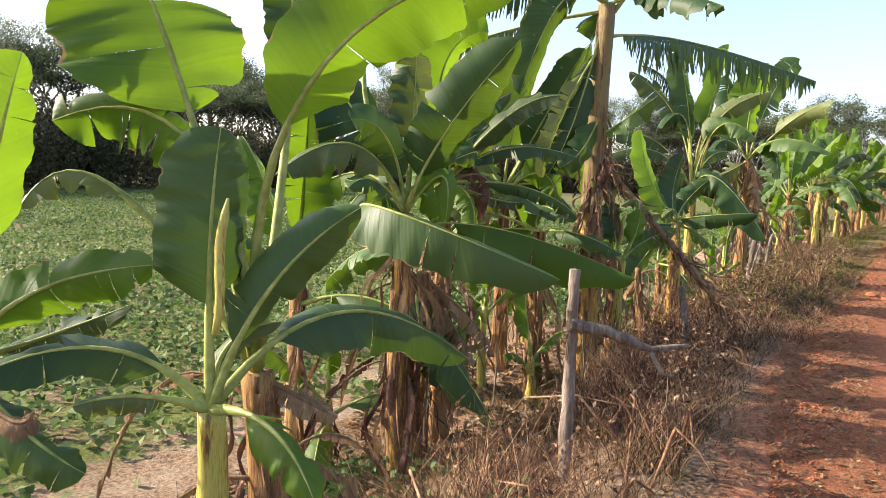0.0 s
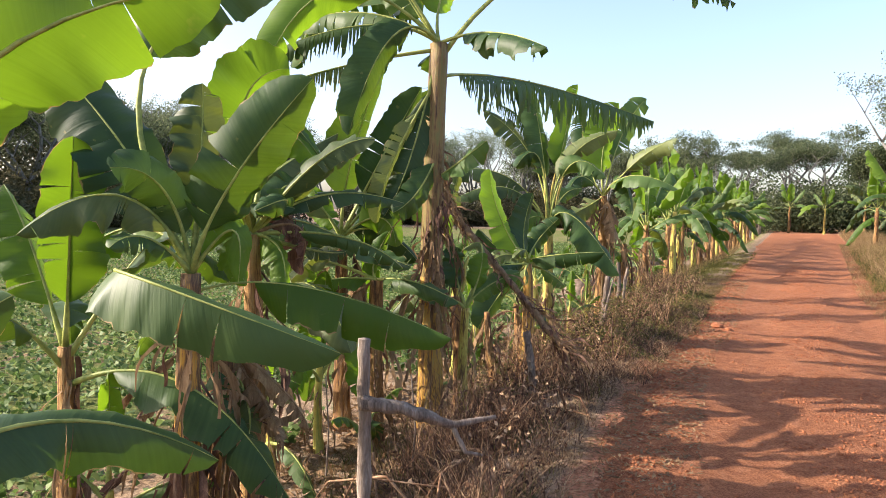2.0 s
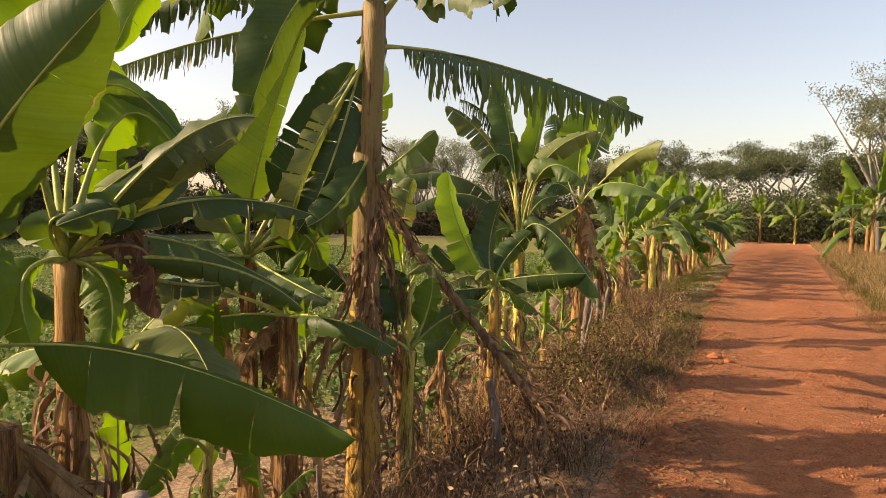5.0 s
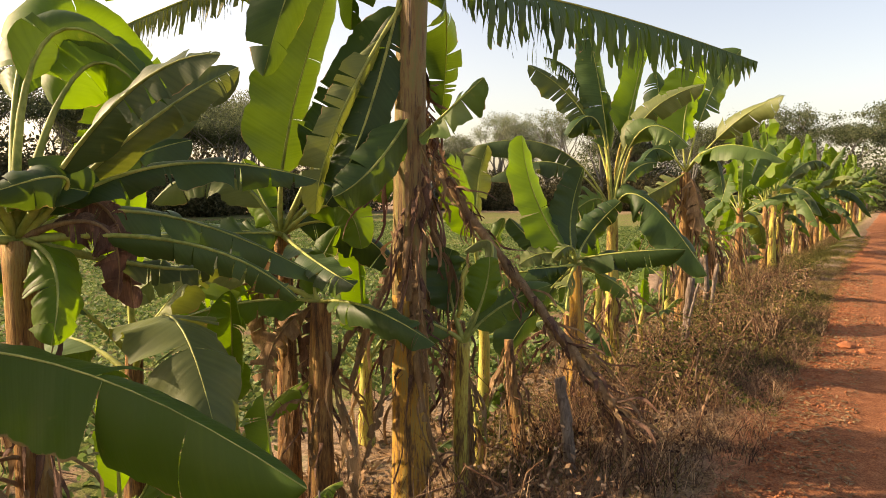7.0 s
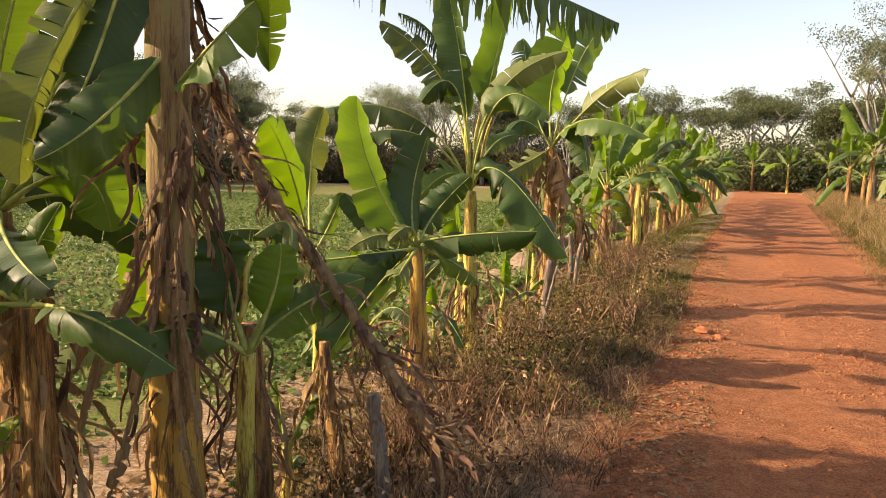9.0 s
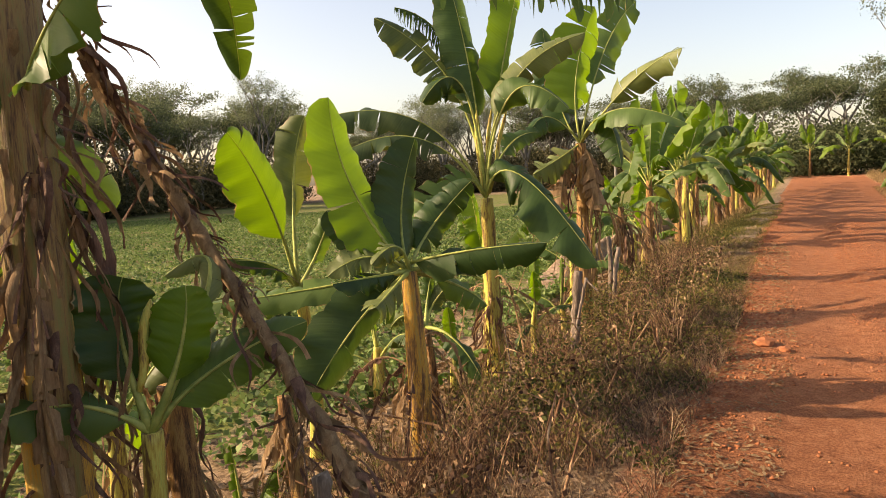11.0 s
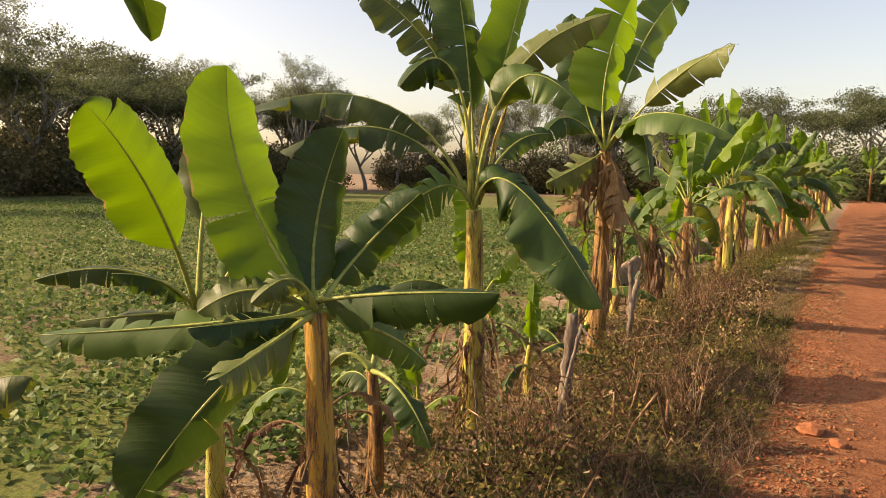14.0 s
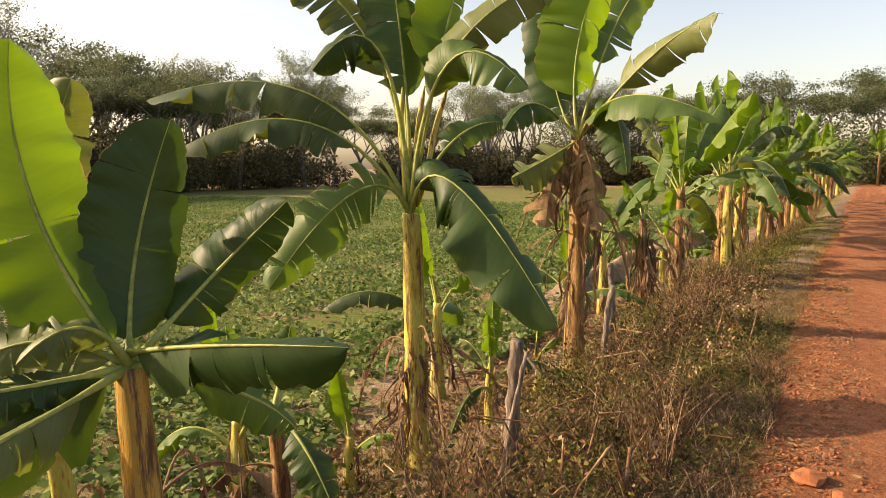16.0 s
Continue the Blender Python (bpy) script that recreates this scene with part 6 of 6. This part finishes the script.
srng = random.Random(31)
for i in range(120):
    y = srng.uniform(0.8, 13.5)
    s = srng.uniform(0.3, 1.3)
    x = float(edge_x(LEFT_EDGE, y)) - s
    an = srng.uniform(0, 6.28)
    d = Vector((math.cos(an), math.sin(an), 0))
    ln = srng.uniform(0.3, 0.85) * (0.45 if d.x > 0.2 else 1.0)
    z0 = gz(x, y) - 0.01
    a = Vector((x, y, z0))
    h = srng.uniform(0.08, 0.40)
    b = a + d * ln * 0.35 + Vector((0, 0, h))
    c = a + d * ln * 0.75 + Vector((srng.uniform(-0.1, 0.1), srng.uniform(-0.1, 0.1), h * srng.uniform(0.5, 1.3)))
    e = a + d * ln
    e.z = gz(e.x, e.y) + srng.uniform(0.0, h)
    arching_stick((a, b, c, e), srng.uniform(0.004, 0.010), 0.0025, 100 + i, "bare dead branch arching out of the dry weeds", TWIG)
# bare stems at the rim of the field
for i, (x, y, h) in enumerate(((-2.35, 7.2, 0.75), (-2.5, 8.9, 0.7), (-1.9, 9.5, 0.6), (-2.6, 4.6, 0.8), (-1.75, 4.3, 0.7))):
    z0 = gz(x, y) - 0.02
    arching_stick(((x, y, z0), (x + 0.02, y, z0 + h * 0.5), (x - 0.03, y + 0.03, z0 + h)), 0.008, 0.004, 300 + i, "thin upright dead stick in the ground")


# ---- the withered stalk that leans from the great stem to the ground ----
def withered_stalk():
    ob = new("withered_stalk")
    ob.location = STALK[0]
    rng = random.Random(8)
    nodes = [Vector(p) - ob.location for p in STALK]
    pts = []
    for a, b in zip(nodes, nodes[1:]):
        pts += [a.lerp(b, i / 7) + Vector((rng.uniform(-1, 1), rng.uniform(-1, 1), rng.uniform(-1, 1))) * 0.006 for i in range(7)]
    n = len(pts)
    v, f = tube(pts, [0.034 - 0.018 * i / n for i in range(n)], 9, 0.3, 3)
    child("stalk", raw_mesh("stalk", v, f, DRY), ob)
    for i in range(190):
        k = rng.randrange(0, n - 2)
        d = (pts[k] - pts[k + 1]).normalized()
        s = child("husk_strip", rng.choice(STRIP_MESHES), ob)
        m = d.to_track_quat("-Z", "Y").to_matrix().to_4x4()
        sc = rng.uniform(0.3, 0.75)
        s.matrix_basis = Matrix.Translation(pts[k]) @ m @ Matrix.Rotation(rng.random() * 6.28, 4, "Z") @ Matrix.Rotation(rng.uniform(-0.1, 0.35), 4, "X") @ Matrix.Diagonal((sc * 2.0, sc, sc, 1))
    for i in range(6):
        s = child("dry_leaf", DRY_MESHES[i], ob)
        s.matrix_basis = Matrix.Translation(pts[int(n * (0.15 + 0.13 * i))]) @ Matrix.Rotation(i * 1.7, 4, "Z") @ Matrix.Diagonal((0.5, 0.5, 0.20, 1))
    tagged(ob, "withered brown banana frond sagging down onto a post", "dead frond")


withered_stalk()


# ---- a dead log and clods ----
def log_piece(points, r, seed, label):
    ob = new("banana_log")
    p0 = Vector(points[0])
    ob.location = p0
    v, f = rough_pole([Vector(p) - p0 for p in points], r, r * 0.8, seed, 10, 4)
    child("trunk_piece", raw_mesh("log", v, f, STEM_OLD), ob)
    tagged(ob, label, "fallen stem")


log_piece(((-2.35, 3.3, gz(-2.35, 3.3) + 0.05), (-2.05, 3.6, gz(-2.05, 3.6) + 0.06), (-1.75, 3.9, gz(-1.75, 3.9) + 0.07)), 0.06, 4, "fallen split banana stem lying on the litter")
log_piece(((-1.75, 7.0, gz(-1.75, 7.0) + 0.04), (-1.45, 7.15, gz(-1.45, 7.15) + 0.05)), 0.05, 6, "pale broken stem lying below the weeds")


def clod(x, y, size, mat, seed, label):
    bm = bmesh.new()
    bmesh.ops.create_icosphere(bm, subdivisions=2, radius=size)
    for v in bm.verts:
        k = 1 + 0.35 * noise.noise(v.co * (2.2 / size) + Vector((seed, 0, 0)))
        v.co = Vector((v.co.x * k * 1.15, v.co.y * k, v.co.z * k * 0.62))
    me = bpy.data.meshes.new("earth_clod")
    bm.to_mesh(me)
    bm.free()
    me.materials.append(mat)
    ob = new("earth_clod", me)
    ob.location = (x, y, gz(x, y) + 0.012 + size * 0.28)
    ob.rotation_euler = (0, 0, seed)
    tagged(ob, label, "clod", "clods on the road")


clod(0.06, 10.18, 0.075, CLAY, 1, "lump of red earth on the road")
clod(0.20, 10.05, 0.045, CLAY, 2, "lump of red earth on the road")
crng = random.Random(77)
for i in range(16):
    y = crng.uniform(3.5, 17)
    w = crng.choice((crng.uniform(-0.02, 0.12), crng.uniform(0.1, 0.95)))
    le, ri = float(edge_x(LEFT_EDGE, y)), float(edge_x(RIGHT_EDGE, y))
    clod(le + (ri - le) * w, y, crng.uniform(0.010, 0.026), CLAY, 10 + i, "small lump of red earth on the road")
for i in range(14):
    y = crng.uniform(12, 20)
    clod(float(edge_x(LEFT_EDGE, y)) - crng.uniform(0.5, 1.6), y, crng.uniform(0.03, 0.07), STONE, 60 + i, "pale dry clod on the grassy bank")


# ---- a low bund of pale earth between the verge and the field ----
def bund(x0, y0, x1, y1, high, wide):
    n = 60
    k = np.linspace(0, 1, n)
    cx, cy = x0 + (x1 - x0) * k + 0.15 * np.sin(k * 9), y0 + (y1 - y0) * k
    across = np.linspace(-1, 1, 11)
    K, A = np.meshgrid(np.arange(n), across, indexing="ij")
    X = cx[K] + A * wide * (1 + 0.2 * np.sin(K * 0.7))
    Y = cy[K] + A * 0.1
    ends = np.clip(np.minimum(K, n - 1 - K) / 6, 0, 1)
    Z = ground_z(X, Y) - 0.04 + high * ends * (1 - np.abs(A) ** 2.2) * (1 + 0.22 * lumps(X * 2, Y * 2, 1.7)) + 0.03 * lumps(X, Y, 5)
    i = np.arange((n - 1) * 10)
    q = (i // 10) * 11 + i % 10
    me = fast_mesh("earth_bund", np.stack([X.ravel(), Y.ravel(), Z.ravel()], 1), np.stack([q, q + 11, q + 12, q + 1], 1), STONE, True)
    tagged(new("earth_bund", me), "low bund of pale dry earth along the field", "earth bund")


bund(-3.55, 16.5, -2.05, 29.0, 0.42, 0.42)


# ---- a hut where the road bends ----
def box(cx, cy, cz, sx, sy, sz):
    v = [Vector((cx + i * sx / 2, cy + j * sy / 2, cz + k * sz / 2)) for i in (-1, 1) for j in (-1, 1) for k in (-1, 1)]
    return v, [(0, 1, 3, 2), (4, 6, 7, 5), (0, 4, 5, 1), (2, 3, 7, 6), (0, 2, 6, 4), (1, 5, 7, 3)]


def hut(x, y, turn, w, d, h):
    ob = new("hut")
    ob.matrix_basis = Matrix.Translation((x, y, gz(x, y))) @ Matrix.Rotation(turn, 4, "Z")
    child("wall", raw_mesh("wall", *join_geo(box(0, d / 2, h / 2, w, 0.12, h), box(-w / 2, 0, h / 2, 0.12, d - 0.14, h), box(w / 2, 0, h / 2, 0.12, d - 0.14, h), box(0, -d / 2, h * 0.25, w, 0.12, h * 0.5)), PALE_WALL, None, False), ob)
    for sx in (-1, 1):
        child("post", raw_mesh("post", *box(sx * (w / 2 - 0.2), -d / 2 - 0.1, h / 2, 0.1, 0.1, h), WOOD, None, False), ob)
    o, r = 0.35, h + 0.7
    v = [Vector(p) for p in ((-w / 2 - o, -d / 2 - o, h - 0.1), (w / 2 + o, -d / 2 - o, h - 0.1), (w / 2 + o, 0, r), (-w / 2 - o, 0, r), (w / 2 + o, d / 2 + o, h - 0.1), (-w / 2 - o, d / 2 + o, h - 0.1))]
    v += [p + Vector((0, 0, 0.09)) for p in v]
    f = [(0, 1, 2, 3), (3, 2, 4, 5), (9, 8, 7, 6), (11, 10, 8, 9), (0, 6, 7, 1), (5, 4, 10, 11), (1, 7, 8, 2), (2, 8, 10, 4), (3, 9, 6, 0), (5, 11, 9, 3)]
    child("roof", raw_mesh("roof", v, f, THATCH, None, False), ob)
    tagged(ob, "low pale hut with an old sloping roof beside the trees", "hut")


hut(1.0, 74.5, 0.2, 4.2, 3.0, 2.0)
